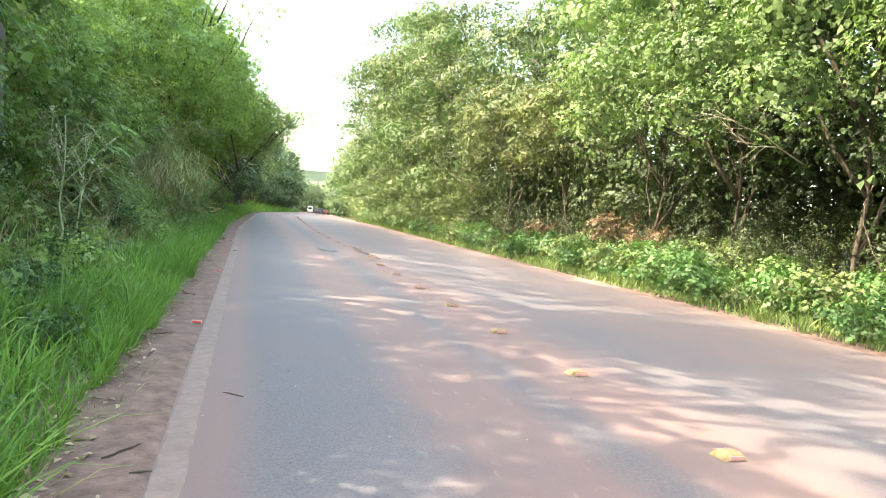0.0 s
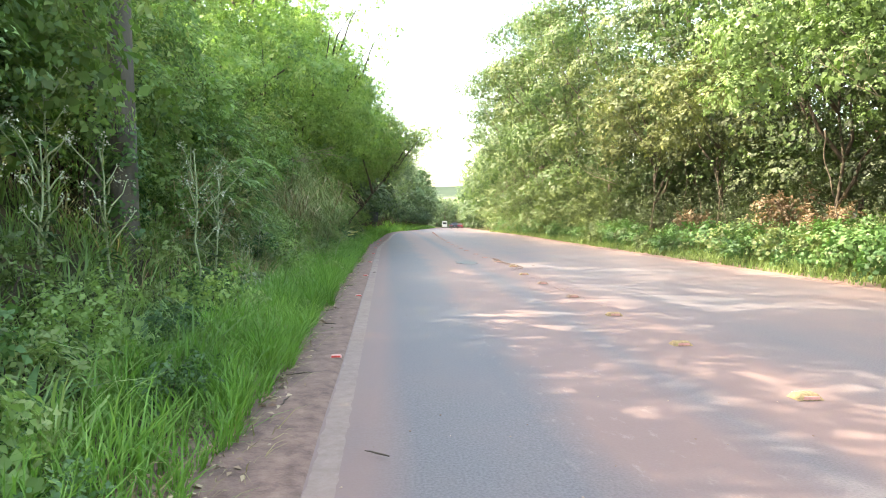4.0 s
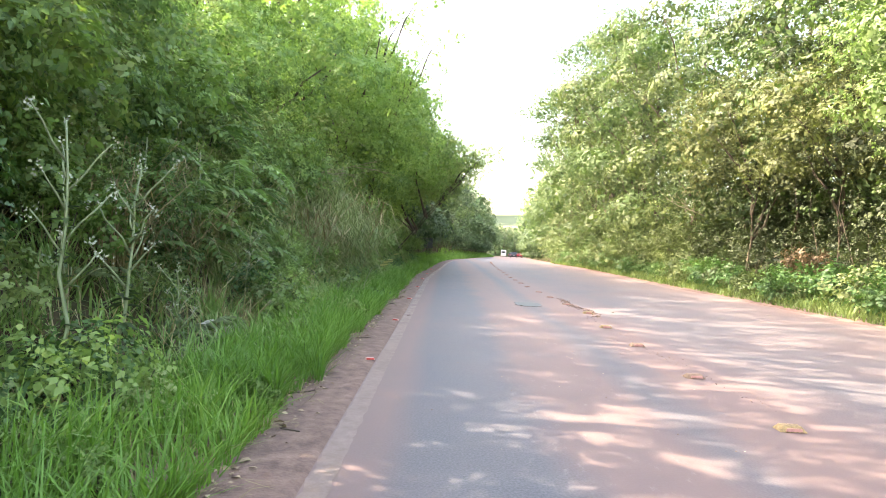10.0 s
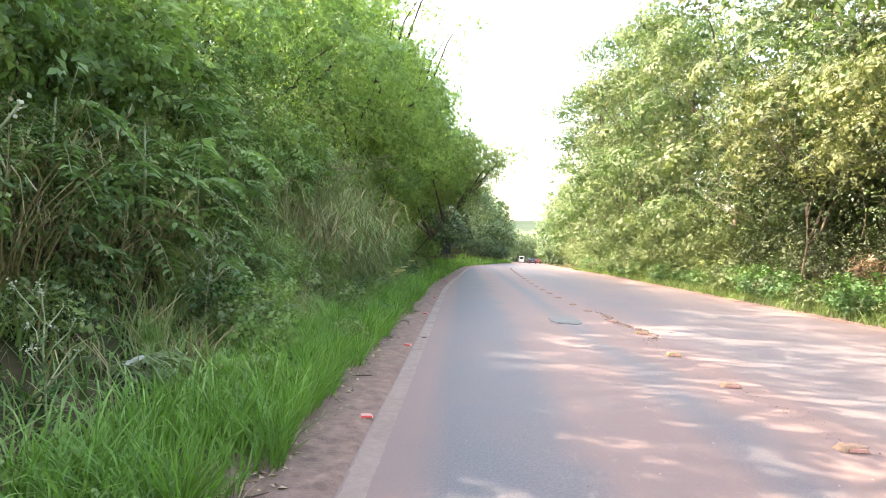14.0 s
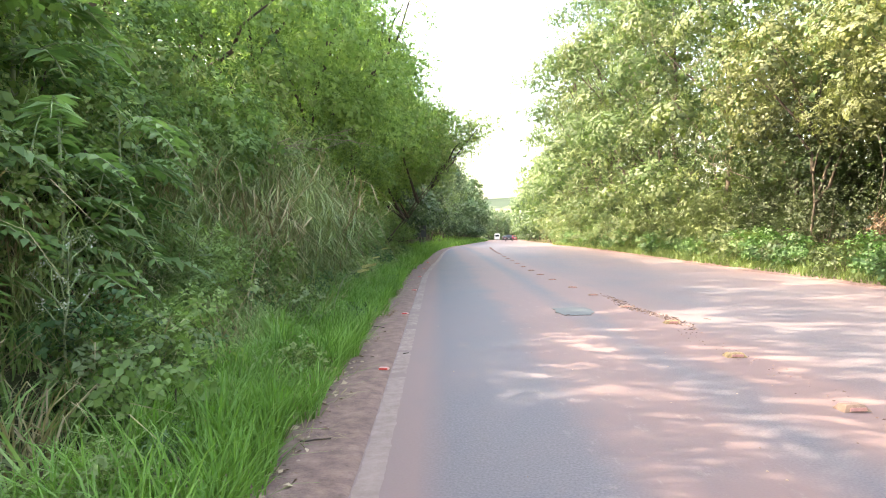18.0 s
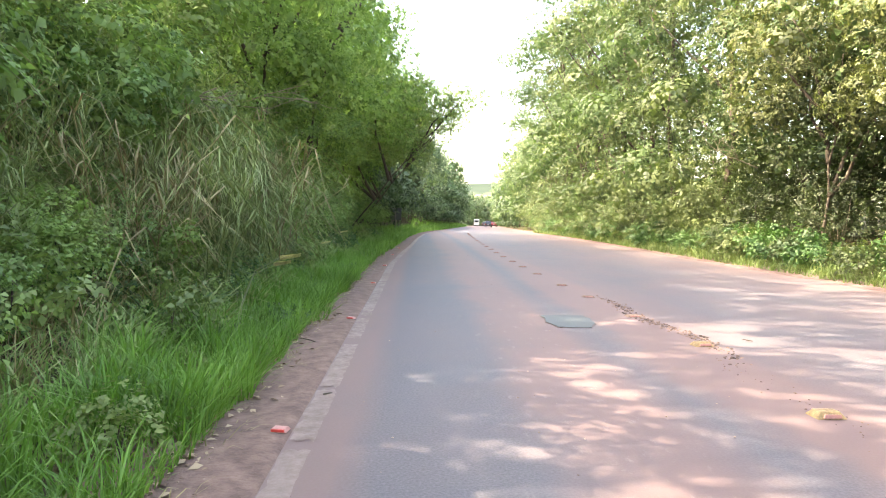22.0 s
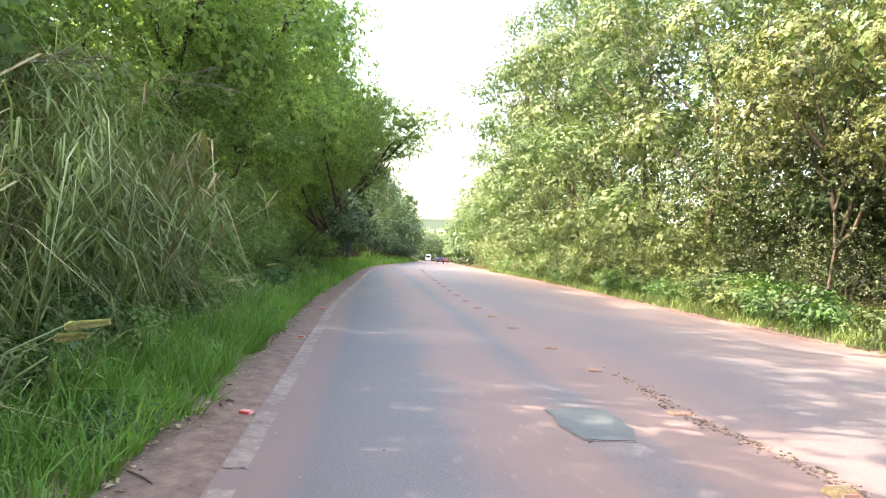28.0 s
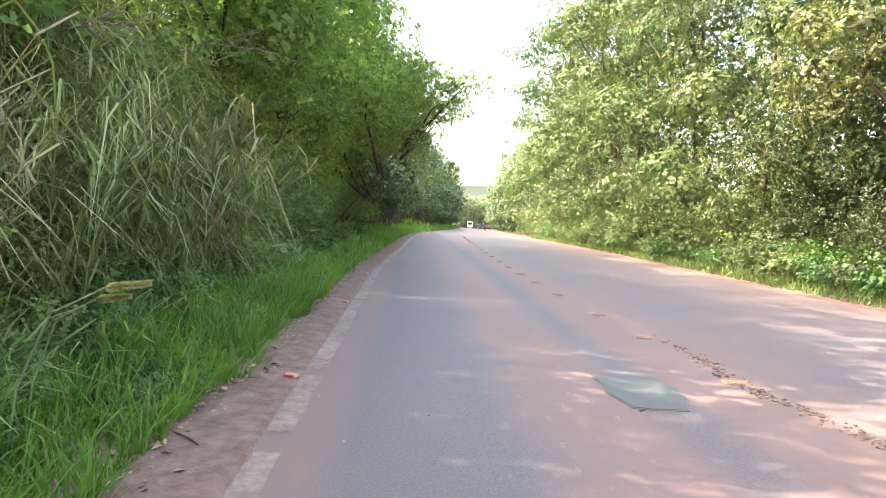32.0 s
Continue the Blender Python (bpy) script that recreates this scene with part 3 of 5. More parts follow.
# ---- trees ----
NEAR_TWIGS = 5200
trees = {
    "mid": make_tree(1, 12.5, 3.7, 0.8, 0.06, LEAF_MID, BARK_BROWN, NEAR_TWIGS, 8, "leafy roadside tree with lit green foliage hanging low", girth=0.12, thin=0.36),
    "yellow": make_tree(2, 12.5, 3.8, 0.8, 0.06, LEAF_YELLOW, BARK_BROWN, NEAR_TWIGS, 8, "tall roadside tree with yellow-green sunlit foliage", girth=0.12, thin=0.36),
    "grey": make_tree(3, 10.0, 3.2, 0.6, 0.07, LEAF_MID, BARK_BROWN, 3600, 8, "roadside tree with dense mid-green foliage", girth=0.1, thin=0.36),
    "olive": make_tree(6, 7.0, 2.7, 3.6, 0.065, LEAF_OLIVE, BARK_BROWN, 4600, 8, "roadside tree with golden olive foliage over bare branches", girth=0.07, thin=0.32, puffs=12, size=(0.2, 0.36)),
    "deep": make_tree(4, 5.2, 2.3, 0.6, 0.1, LEAF_DEEP, BARK_BROWN, 2300, 8, "dark green small tree on the roadside bank", girth=0.1, thin=0.3),
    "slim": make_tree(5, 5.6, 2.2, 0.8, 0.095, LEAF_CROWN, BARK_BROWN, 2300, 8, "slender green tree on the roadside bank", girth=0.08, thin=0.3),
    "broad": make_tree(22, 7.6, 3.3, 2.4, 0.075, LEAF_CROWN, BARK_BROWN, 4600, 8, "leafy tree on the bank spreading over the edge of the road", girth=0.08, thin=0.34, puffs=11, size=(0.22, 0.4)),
    "over": make_tree(14, 12.5, 3.9, 1.6, 0.08, LEAF_MID, BARK_BROWN, NEAR_TWIGS, 8, "tree with green foliage overhanging the dark undergrowth", girth=0.08, thin=0.36),
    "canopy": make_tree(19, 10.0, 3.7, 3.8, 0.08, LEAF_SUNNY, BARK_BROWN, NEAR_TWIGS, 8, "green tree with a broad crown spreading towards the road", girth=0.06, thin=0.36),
    "shady": make_tree(16, 12.0, 3.9, 0.6, 0.09, LEAF_SHADY, BARK_BROWN, 3000, 8, "olive tree with shade-darkened foliage drooping over a hollow", girth=0.08, thin=0.4),
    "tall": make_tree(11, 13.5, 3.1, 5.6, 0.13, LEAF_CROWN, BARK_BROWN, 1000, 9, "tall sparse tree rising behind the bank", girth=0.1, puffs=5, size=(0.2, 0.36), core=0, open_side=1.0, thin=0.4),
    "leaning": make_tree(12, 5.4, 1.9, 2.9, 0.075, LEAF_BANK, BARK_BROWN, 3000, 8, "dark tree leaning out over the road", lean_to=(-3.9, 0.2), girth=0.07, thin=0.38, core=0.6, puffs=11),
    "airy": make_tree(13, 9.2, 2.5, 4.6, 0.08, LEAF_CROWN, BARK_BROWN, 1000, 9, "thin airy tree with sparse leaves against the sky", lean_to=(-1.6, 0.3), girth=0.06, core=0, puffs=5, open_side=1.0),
    "towering": make_tree(21, 18.5, 4.4, 0.6, 0.105, LEAF_MID, BARK_BROWN, 4200, 7, "towering roadside tree leaning its crown towards the road", lean_to=(-3.6, 0.3), girth=0.1, thin=0.4),
    "dist_a": make_tree(17, 11.0, 4.0, 0.3, 0.3, LEAF_MID, BARK_BROWN, 560, 6, "leafy tree in the distance", thin=0.42, core=0.4),
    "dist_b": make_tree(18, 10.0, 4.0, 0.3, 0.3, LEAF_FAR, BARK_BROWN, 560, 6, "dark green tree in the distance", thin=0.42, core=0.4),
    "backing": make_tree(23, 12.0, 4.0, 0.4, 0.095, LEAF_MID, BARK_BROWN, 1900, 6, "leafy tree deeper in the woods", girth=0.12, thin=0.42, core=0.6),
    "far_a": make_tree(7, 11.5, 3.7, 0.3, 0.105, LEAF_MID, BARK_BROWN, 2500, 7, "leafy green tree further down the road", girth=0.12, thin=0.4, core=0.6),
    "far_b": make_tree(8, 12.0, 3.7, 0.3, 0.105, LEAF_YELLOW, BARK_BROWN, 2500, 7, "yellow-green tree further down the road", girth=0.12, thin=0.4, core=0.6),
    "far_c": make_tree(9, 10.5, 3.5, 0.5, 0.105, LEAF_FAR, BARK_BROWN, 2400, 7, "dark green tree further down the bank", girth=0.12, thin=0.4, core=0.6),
}
rnd = random.Random(5)
first_use = set()


def plant(kind, u, y, size=1.0, group="trees along the far side of the road", turn=None, label="", dz=0.0):
    t = trees[kind]
    mm = at(u, y, (0.0 if u > 3 else math.pi) + rnd.uniform(-0.7, 0.7) if turn is None else turn, size, dz)
    c = put(t, mm) if kind not in first_use else copy_thing(t, mm)
    c.matrix_basis = mm
    first_use.add(kind)
    c["group"] = group
    if label:
        c["label"] = label
    return c


# The shady trees put dark gaps between lit crowns into their leaf colour.
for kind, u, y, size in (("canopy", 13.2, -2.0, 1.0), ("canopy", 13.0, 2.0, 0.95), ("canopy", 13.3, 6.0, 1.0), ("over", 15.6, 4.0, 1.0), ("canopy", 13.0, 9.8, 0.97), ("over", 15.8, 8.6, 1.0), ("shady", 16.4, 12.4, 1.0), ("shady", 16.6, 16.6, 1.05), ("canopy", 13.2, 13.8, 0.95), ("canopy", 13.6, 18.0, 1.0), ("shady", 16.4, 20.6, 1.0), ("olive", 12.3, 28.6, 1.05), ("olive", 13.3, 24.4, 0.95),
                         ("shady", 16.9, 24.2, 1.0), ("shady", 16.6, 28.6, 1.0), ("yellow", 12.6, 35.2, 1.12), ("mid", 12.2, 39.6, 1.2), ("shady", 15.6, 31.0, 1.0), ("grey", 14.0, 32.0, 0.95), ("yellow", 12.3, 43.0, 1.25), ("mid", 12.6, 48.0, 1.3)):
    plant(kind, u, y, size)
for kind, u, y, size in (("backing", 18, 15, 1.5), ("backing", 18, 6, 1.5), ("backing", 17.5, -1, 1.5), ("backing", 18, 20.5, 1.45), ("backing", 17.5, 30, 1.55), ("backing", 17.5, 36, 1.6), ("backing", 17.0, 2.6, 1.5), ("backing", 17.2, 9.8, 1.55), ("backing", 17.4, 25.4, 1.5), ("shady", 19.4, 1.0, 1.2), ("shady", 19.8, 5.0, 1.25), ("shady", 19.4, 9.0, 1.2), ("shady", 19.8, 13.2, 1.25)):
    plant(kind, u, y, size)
for i, y in enumerate((52, 56.5, 61, 66, 71, 76.5, 83, 90)):
    plant(("far_a", "far_b", "far_a")[i % 3], 12.6 + rnd.uniform(-0.4, 0.4), y, rnd.uniform(1.1, 1.25))
for y, size in ((46, 0.86), (53.5, 0.95), (59.5, 1.02), (66.5, 0.95), (74, 0.85)):
    plant("towering", 13.6 + rnd.uniform(-0.4, 0.4), y, size, turn=rnd.uniform(-0.3, 0.3))
for i in range(25):
    y = 98 + 6.2 * i
    plant(("dist_a", "dist_b")[i % 3 == 2], 12.6 + rnd.uniform(-0.4, 0.6), y, rnd.uniform(1.0, 1.2))
    plant(("dist_b", "dist_a")[i % 2], 18 + rnd.uniform(-1, 1), y + 3, rnd.uniform(1.1, 1.3))
for i in range(26):
    x = -8 + 3.2 * i
    plant(("dist_b", "dist_a")[i % 2], x - bend(262), 262 + rnd.uniform(-3, 3) + 0.1 * abs(i - 10), rnd.uniform(0.9, 1.15), "trees closing the view")
    plant(("dist_a", "dist_b")[i % 2], x + 1.5 - bend(272), 272 + rnd.uniform(-3, 3), rnd.uniform(1.0, 1.25), "trees closing the view")
for i, y in enumerate((41, 51, 62, 75, 90)):
    plant(("far_a", "far_b")[i % 2], 17 + rnd.uniform(-1, 1), y, rnd.uniform(1.25, 1.45))
LEFT = "trees on the bank"
for kind, u, y, size in (("deep", -5.6, -3, 0.8), ("slim", -5.2, 0.4, 0.78), ("deep", -5.4, 3.8, 0.8), ("slim", -5.3, 7.0, 0.76), ("deep", -5.2, 10.2, 0.78), ("slim", -5.4, 13.0, 0.76), ("deep", -5.3, 16.0, 0.8), ("slim", -5.2, 18.8, 0.85),
                         ("deep", -5.2, 21.6, 1.1), ("broad", -4.3, 24.6, 0.9), ("broad", -3.6, 28.4, 0.97), ("broad", -3.4, 32.6, 1.05), ("broad", -3.0, 37.0, 1.08), ("leaning", -2.7, 36.4, 1.05), ("leaning", -2.8, 41.2, 1.0), ("airy", -3.2, 29.4, 1.0),
                         ("airy", -3.8, 26.2, 0.95), ("broad", -3.6, 42.0, 1.0), ("slim", -3.6, 27.0, 0.8), ("deep", -3.4, 31.0, 0.75), ("slim", -3.2, 35.4, 0.75), ("deep", -3.4, 40.0, 0.8), ("deep", -3.6, 44.5, 0.85)):
    plant(kind, u, y, size, LEFT, math.pi if kind in ("leaning", "airy") else None)
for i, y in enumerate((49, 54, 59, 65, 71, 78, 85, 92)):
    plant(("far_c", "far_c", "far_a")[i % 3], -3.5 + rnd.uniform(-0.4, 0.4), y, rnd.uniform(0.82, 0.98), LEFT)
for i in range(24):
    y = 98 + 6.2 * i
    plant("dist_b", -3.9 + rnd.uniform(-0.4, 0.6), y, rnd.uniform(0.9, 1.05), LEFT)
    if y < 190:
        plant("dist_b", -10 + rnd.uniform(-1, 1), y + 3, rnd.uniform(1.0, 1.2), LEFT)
for i, y in enumerate((-9, -6, -3, 0, 2.8, 5.4, 7.8, 10.2, 12.4, 14.6, 16.8, 19, 21, 22.6, 24.5, 27, 29.5, 32, 35, 38, 41, 45, 49)):
    plant("tall", (-8.8 if y < 20 else -6.8) + rnd.uniform(-1.2, 1.0), y, rnd.uniform(0.92, 1.08), LEFT)
for i, y in enumerate((-9, -4, 1, 6, 11, 16, 21, 26, 31, 36, 42)):
    plant("backing", 22.5 + rnd.uniform(-1, 1), y, rnd.uniform(1.1, 1.3), "trees deeper in the woods")
    plant("backing", -9.0 + rnd.uniform(-0.8, 0.8), y, rnd.uniform(0.5, 0.6), LEFT)
    if i % 2:
        plant("dist_b", -14 + rnd.uniform(-1, 1), y, rnd.uniform(0.5, 0.65), "trees deeper in the woods")
for i, y in enumerate((47, 56, 68, 82)):
    plant("dist_b", -9 + rnd.uniform(-1, 1), y, rnd.uniform(1.1, 1.3), LEFT)

# ---- grass ----
grass_field("roadside_grass", -1.55, -0.5, -6, 26, 50000, 0.46, 0.012, GRASS, "fresh green roadside grass along the dirt shoulder")
grass_field("roadside_grass_beyond", -2.6, -0.5, 26, 75, 26000, 0.45, 0.022, GRASS, "fresh green roadside grass further along the shoulder")
grass_field("distant_verge_grass", -3.2, -0.3, 75, 200, 9000, 0.7, 0.07, GRASS, "green grass along the edge of the distant road")
grass_field("far_verge_grass", 9.75, 12.2, 0, 75, 44000, 0.42, 0.022, GRASS_PALE, "low sunlit grass and weeds beyond the far shoulder")
grass_field("bank_grass", -3.4, -1.35, -4, 40, 21000, 0.55, 0.018, GRASS_TALL, "tall uneven green grass growing on the bank", 0.5, 0.55)

grass_field("dry_bank_grass", -3.8, -1.7, 7, 36, 3600, 0.9, 0.012, GRASS_DRY, "dry straw-coloured grass stems among the green on the bank", 0.55, 0.6)


def spread_out(things, count, u0, u1, y0, y1, s0, s1, group, clear=False):
    """Strews things over a stretch; clear keeps them off the front of the bank round the two grey trunks."""
    spots = []
    for i in rnd.sample(range(count), count):
        u, y, turn, s = rnd.uniform(u0, u1), y0 + (y1 - y0) * (i + rnd.random()) / count, rnd.uniform(0, 6.28), rnd.uniform(s0, s1)
        if not (clear and u > -3.7 and 4.0 < y < 24) and not (8.6 < y < 11.3 and -2.4 < u < -1.2):
            spots.append((i, at(u, y, turn, s)))
    scatter(things, spots, group)


tall = [make_tussock(20 + i, 110, 1.25, 0.017, GRASS_TALL, "tall arching green grass clump on the bank") for i in range(3)]
spread_out(tall, 80, -3.6, -1.8, -3, 46, 0.5, 0.9, "grass clumps on the bank")
spread_out(tall, 46, -2.7, -1.75, 10.5, 25, 0.45, 0.75, "grass clumps on the bank")
straw = [make_tussock(24, 90, 1.2, 0.015, GRASS_DRY, "dry straw-coloured grass clump on the bank", lean=0.7)]
spread_out(straw, 26, -2.9, -1.9, 11, 24, 0.5, 0.85, "dry grass clumps on the bank")
bushes = [make_bush(30 + i, 1.5, 1.5, 0.075, (LEAF_DEEP, LEAF_BANK, LEAF_CROWN)[i], 260, 8, label="low green shrub on the roadside bank", thin=0.25) for i in range(3)]
spread_out(bushes, 110, -4.9, -3.1, -4, 48, 0.6, 1.15, "shrubs on the bank", True)
wall = [make_bush(70 + i, 1.7, 2.1, (0.075, 0.095, 0.06, 0.085)[i], (LEAF_DEEP, LEAF_CROWN, LEAF_BANK, LEAF_DEEP)[i], 520, 8, label=("dense dark green shrub covering the bank", "dense mid-green shrub covering the bank", "small-leaved dark shrub covering the bank", "narrow-leaved green shrub covering the bank")[i], thin=(0.3, 0.36, 0.42, 0.2)[i], name="bank_shrub") for i in range(4)]
spread_out(wall, 12, -3.5, -3.0, 8.9, 15, 0.45, 0.75, "dense shrubs on the bank")
spread_out(wall, 12, -3.3, -2.7, 15, 24, 0.3, 0.5, "dense shrubs on the bank")
spread_out(wall, 7, -3.2, -2.5, 24, 27, 0.5, 0.8, "dense shrubs on the bank")
spread_out(wall, 40, -4.3, -3.4, -4, 27, 0.8, 1.25, "dense shrubs on the bank")
spread_out(wall, 36, -3.4, -2.3, 27, 48, 0.6, 1.0, "dense shrubs on the bank")
spread_out(wall, 9, -2.5, -2.1, 15, 19.5, 0.32, 0.5, "dense shrubs on the bank")
herbs = [make_bush(36 + i, 1.0, 0.75, 0.065, (LEAF_BANK, LEAF_CROWN, LEAF_WEED)[i], 170, 7, label="low leafy weeds between the grass and the bank", thin=0.36, name="bank_weed") for i in range(3)]
spread_out(herbs, 130, -2.9, -1.5, -3, 40, 0.4, 0.9, "weeds along the bank")
spread_out(herbs, 60, -1.7, -0.85, 0, 30, 0.25, 0.5, "weeds along the bank")
saplings = [make_bush(50 + i, 2.6, 3.6, 0.08, (LEAF_BANK, LEAF_DEEP)[i], 800, 7, label="tall leafy undergrowth shrub at the edge of the trees", name="tall_shrub") for i in range(2)]
spread_out(saplings, 40, -5.2, -3.5, -4, 60, 0.8, 1.2, "tall shrubs on the bank", True)
hedge = [make_bush(54 + i, 2.8, 3.4, 0.1, (LEAF_YELLOW, LEAF_MID)[i], 700, 7, label="sunlit yellow-green undergrowth at the foot of the trees", name="undergrowth_shrub") for i in range(2)]
spread_out(hedge, 42, 11.3, 12.8, 34, 100, 0.7, 1.3, "undergrowth on the far side")
# These shrubs carry the hollow's shade in their darkened leaf colour.
hollow = [make_bush(52, 2.4, 3.0, 0.085, LEAF_SHADY, 520, 7, label="undergrowth with shade-darkened leaves below the trees", name="undergrowth_shrub")]
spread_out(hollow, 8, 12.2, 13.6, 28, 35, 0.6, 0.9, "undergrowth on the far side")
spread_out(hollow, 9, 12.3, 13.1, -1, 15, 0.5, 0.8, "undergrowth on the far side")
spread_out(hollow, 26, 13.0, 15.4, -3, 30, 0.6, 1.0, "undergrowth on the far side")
weeds = [make_bush(40 + i, 1.4, 0.9, 0.085, (LEAF_WEED, LEAF_YELLOW, LEAF_WEED)[i], 280, 7, label="bright green leafy weeds at the foot of the trees", thin=0.4, name="weed_clump") for i in range(3)]
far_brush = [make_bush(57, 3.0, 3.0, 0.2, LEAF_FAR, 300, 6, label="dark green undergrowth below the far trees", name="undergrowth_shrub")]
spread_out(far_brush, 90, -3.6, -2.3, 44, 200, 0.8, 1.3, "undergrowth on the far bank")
spread_out(weeds, 110, 10.5, 12.4, 2, 72, 0.6, 1.25, "weeds on the far verge")

verge = [make_bush(60 + i, 1.9, 1.3, 0.085, (LEAF_YELLOW, LEAF_WEED)[i], 420, 7, label="sunlit yellow-green growth sloping up from the road's edge", thin=0.34, name="verge_shrub") for i in range(2)]
spread_out([verge[0], verge[0], verge[1]][:2] + verge[1:], 66, 10.5, 12.0, 30, 78, 0.6, 1.2, "growth along the far verge")
spread_out(weeds, 40, 11.6, 13.6, -3, 22, 0.7, 1.2, "weeds on the far verge")
spread_out(hedge[:1], 20, 11.2, 12.3, 33, 52, 0.45, 0.8, "undergrowth on the far side")


# ---- plants with a look of their own on the bank ----
def stalk_weed(seed, height, label):
    """A tall bare weed that forks into thin arms with pale flower heads."""
    rr = random.Random(seed)
    root = new("tall_weed")
    top = Vector((rr.uniform(-0.15, 0.15), rr.uniform(-0.15, 0.15), height))
    spine = wander((0, 0, -0.1), top, 6, 0.03, rr)
    bm = bmesh.new()
    tube(bm, spine, [0.017, 0.016, 0.014, 0.012, 0.010, 0.008, 0.006], 6)
    part("stalk", bm, WEED_STEM, root)
    heads = [top]
    for i in range(9):
        f = 0.42 + 0.055 * i
        start = Vector((0, 0, 0)).lerp(top, f)
        a = i * 2.1 + rr.uniform(-0.4, 0.4)
        end = start + Vector((math.cos(a), math.sin(a), 1.25)) * height * rr.uniform(0.10, 0.19)
        bm = bmesh.new()
        tube(bm, wander(start, end, 3, 0.02, rr), [0.009, 0.008, 0.006, 0.005], 5)
        part("arm", bm, WEED_STEM, root)
        heads += [end, end + Vector((rr.uniform(-0.05, 0.05), rr.uniform(-0.05, 0.05), -0.04))]
    k = len(heads) * 9
    c = np.repeat(np.array([tuple(q) for q in heads]), 9, 0) + RNG.normal(0, 0.022, (k, 3))
    d = unit(RNG.normal(0, 1, (k, 3)) + np.array([0, 0, 0.5]))
    ln = RNG.uniform(0.015, 0.03, k)
    part("flower_head", quads("flower_head", leaves(c, d, unit(RNG.normal(0, 1, (k, 3))), ln, ln * 0.4), PETAL), PETAL, root, "small pale flower heads")["kind"] = "stuff"
    k = 60
    f = RNG.uniform(0.05, 0.85, k)
    c = np.array([tuple(Vector((0, 0, 0)).lerp(top, v)) for v in f])
    a = RNG.uniform(0, 6.28, k)
    d = unit(np.stack([np.cos(a), np.sin(a), RNG.uniform(-0.5, 0.4, k)], 1))
    ln = RNG.uniform(0.08, 0.2, k) * (1.1 - 0.7 * f)
    part("leaves", quads("weed_leaves", leaves(c, d, np.tile([0, 0, 1.0], (k, 1)), ln, ln * 0.2), LEAF_MID), LEAF_MID, root)
    return tagged(root, label, "weed")


def frond_plant(seed, fronds, length, pair_gap, leaf, mat_, name, label, rise=0.9, stem_z=0.0, thin=0.2):
    """Arching fronds with leaflets in two rows, as on ferns and pinnate shrubs."""
    rs = np.random.default_rng(seed)
    root = new(name)
    out = []
    bm = bmesh.new()
    for i in range(fronds):
        a = i * 2.4 + rs.uniform(-0.3, 0.3)
        L = length * rs.uniform(0.7, 1.1)
        z0 = stem_z * rs.uniform(0.15, 1.0)
        hd = np.array([math.cos(a), math.sin(a), 0.0])
        side = np.array([-hd[1], hd[0], 0.0])
        k = int(L / pair_gap)
        f = np.linspace(0.12, 1, k)
        arch = rise * rs.uniform(0.7, 1.2)
        mid = np.array([0, 0, z0]) + hd * (L * f)[:, None] + np.array([0, 0, 1.0]) * (L * (arch * f - 0.85 * f ** 2.2))[:, None]
        tube(bm, [tuple(q) for q in (np.array([0, 0, z0 - 0.03]), *mid[::max(1, k // 4)])], [0.007] * (1 + len(mid[::max(1, k // 4)])), 4)
        for sgn in (1, -1):
            ln = leaf * (0.35 + 0.65 * np.sin(np.pi * np.clip(f * 0.9 + 0.08, 0, 1))) * rs.uniform(0.85, 1.15, k)
            way = unit(side * sgn + hd * 0.45 + np.array([0, 0, -0.25]) + rs.normal(0, 0.12, (k, 3)))
            out.append(leaves(mid, way, unit(np.array([0, 0, 1.0]) + rs.normal(0, 0.2, (k, 3))), ln, ln * thin))
    if stem_z > 0.3:
        tube(bm, [(0, 0, -0.2), (0.03, 0.02, stem_z * 0.5), (0, 0, stem_z)], [0.03, 0.022, 0.012], 6)
    part("stem", bm, WEED_STEM, root)
    part("fronds", quads("fronds", np.concatenate(out, 0), mat_), mat_, root)
    return tagged(root, label, "fern" if name == "fern" else "shrub")


def rosette(seed, count, length, width, mat_, label):
    """Broad strap leaves from one base."""
    rs = np.random.default_rng(seed)
    a = rs.uniform(0, math.tau, count)
    way = np.stack([np.cos(a), np.sin(a), np.zeros(count)], 1) * rs.uniform(0.4, 0.9, count)[:, None]
    root = new("broadleaf_weed")
    for i in range(count):
        v = blades(np.zeros((1, 3)), way[i:i + 1], length * rs.uniform(0.6, 1.1, 1), width * rs.uniform(0.7, 1.2, 1), rs.uniform(0.3, 0.6, 1))
        part("leaf", blade_mesh("leaf", v, 1, mat_), mat_, root)
    return tagged(root, label, "weed")


WEED_STEM = bark_material("weed_stem", (0.16, 0.2, 0.1), (0.33, 0.37, 0.21), 15)
PETAL = plain_material("pale_petals", (0.40, 0.42, 0.30), 0.7)
W = "tall branching weed with pale flower heads beside the grass"
first = stalk_weed(71, 1.95, W)
second = stalk_weed(72, 1.55, W)
scatter([first, second], [(0, at(-1.95, 7.75, 0.3, 1.0)), (1, at(-2.35, 6.4, 1.0, 1.05)), (0, at(-2.9, 6.3, 2.0, 0.9)), (1, at(-2.05, 8.6, 4.0, 1.1)), (1, at(-2.5, 5.4, 2.2, 0.95)), (0, at(-2.6, 4.6, 5.0, 0.9)),
                          (1, at(-2.2, 12.3, 3.0, 0.7)), (1, at(-1.75, 9.2, 0.9, 0.6))], "flowering weeds on the bank")
fern = frond_plant(81, 9, 0.75, 0.03, 0.13, LEAF_YELLOW, "fern", "light green fern growing on the bank")
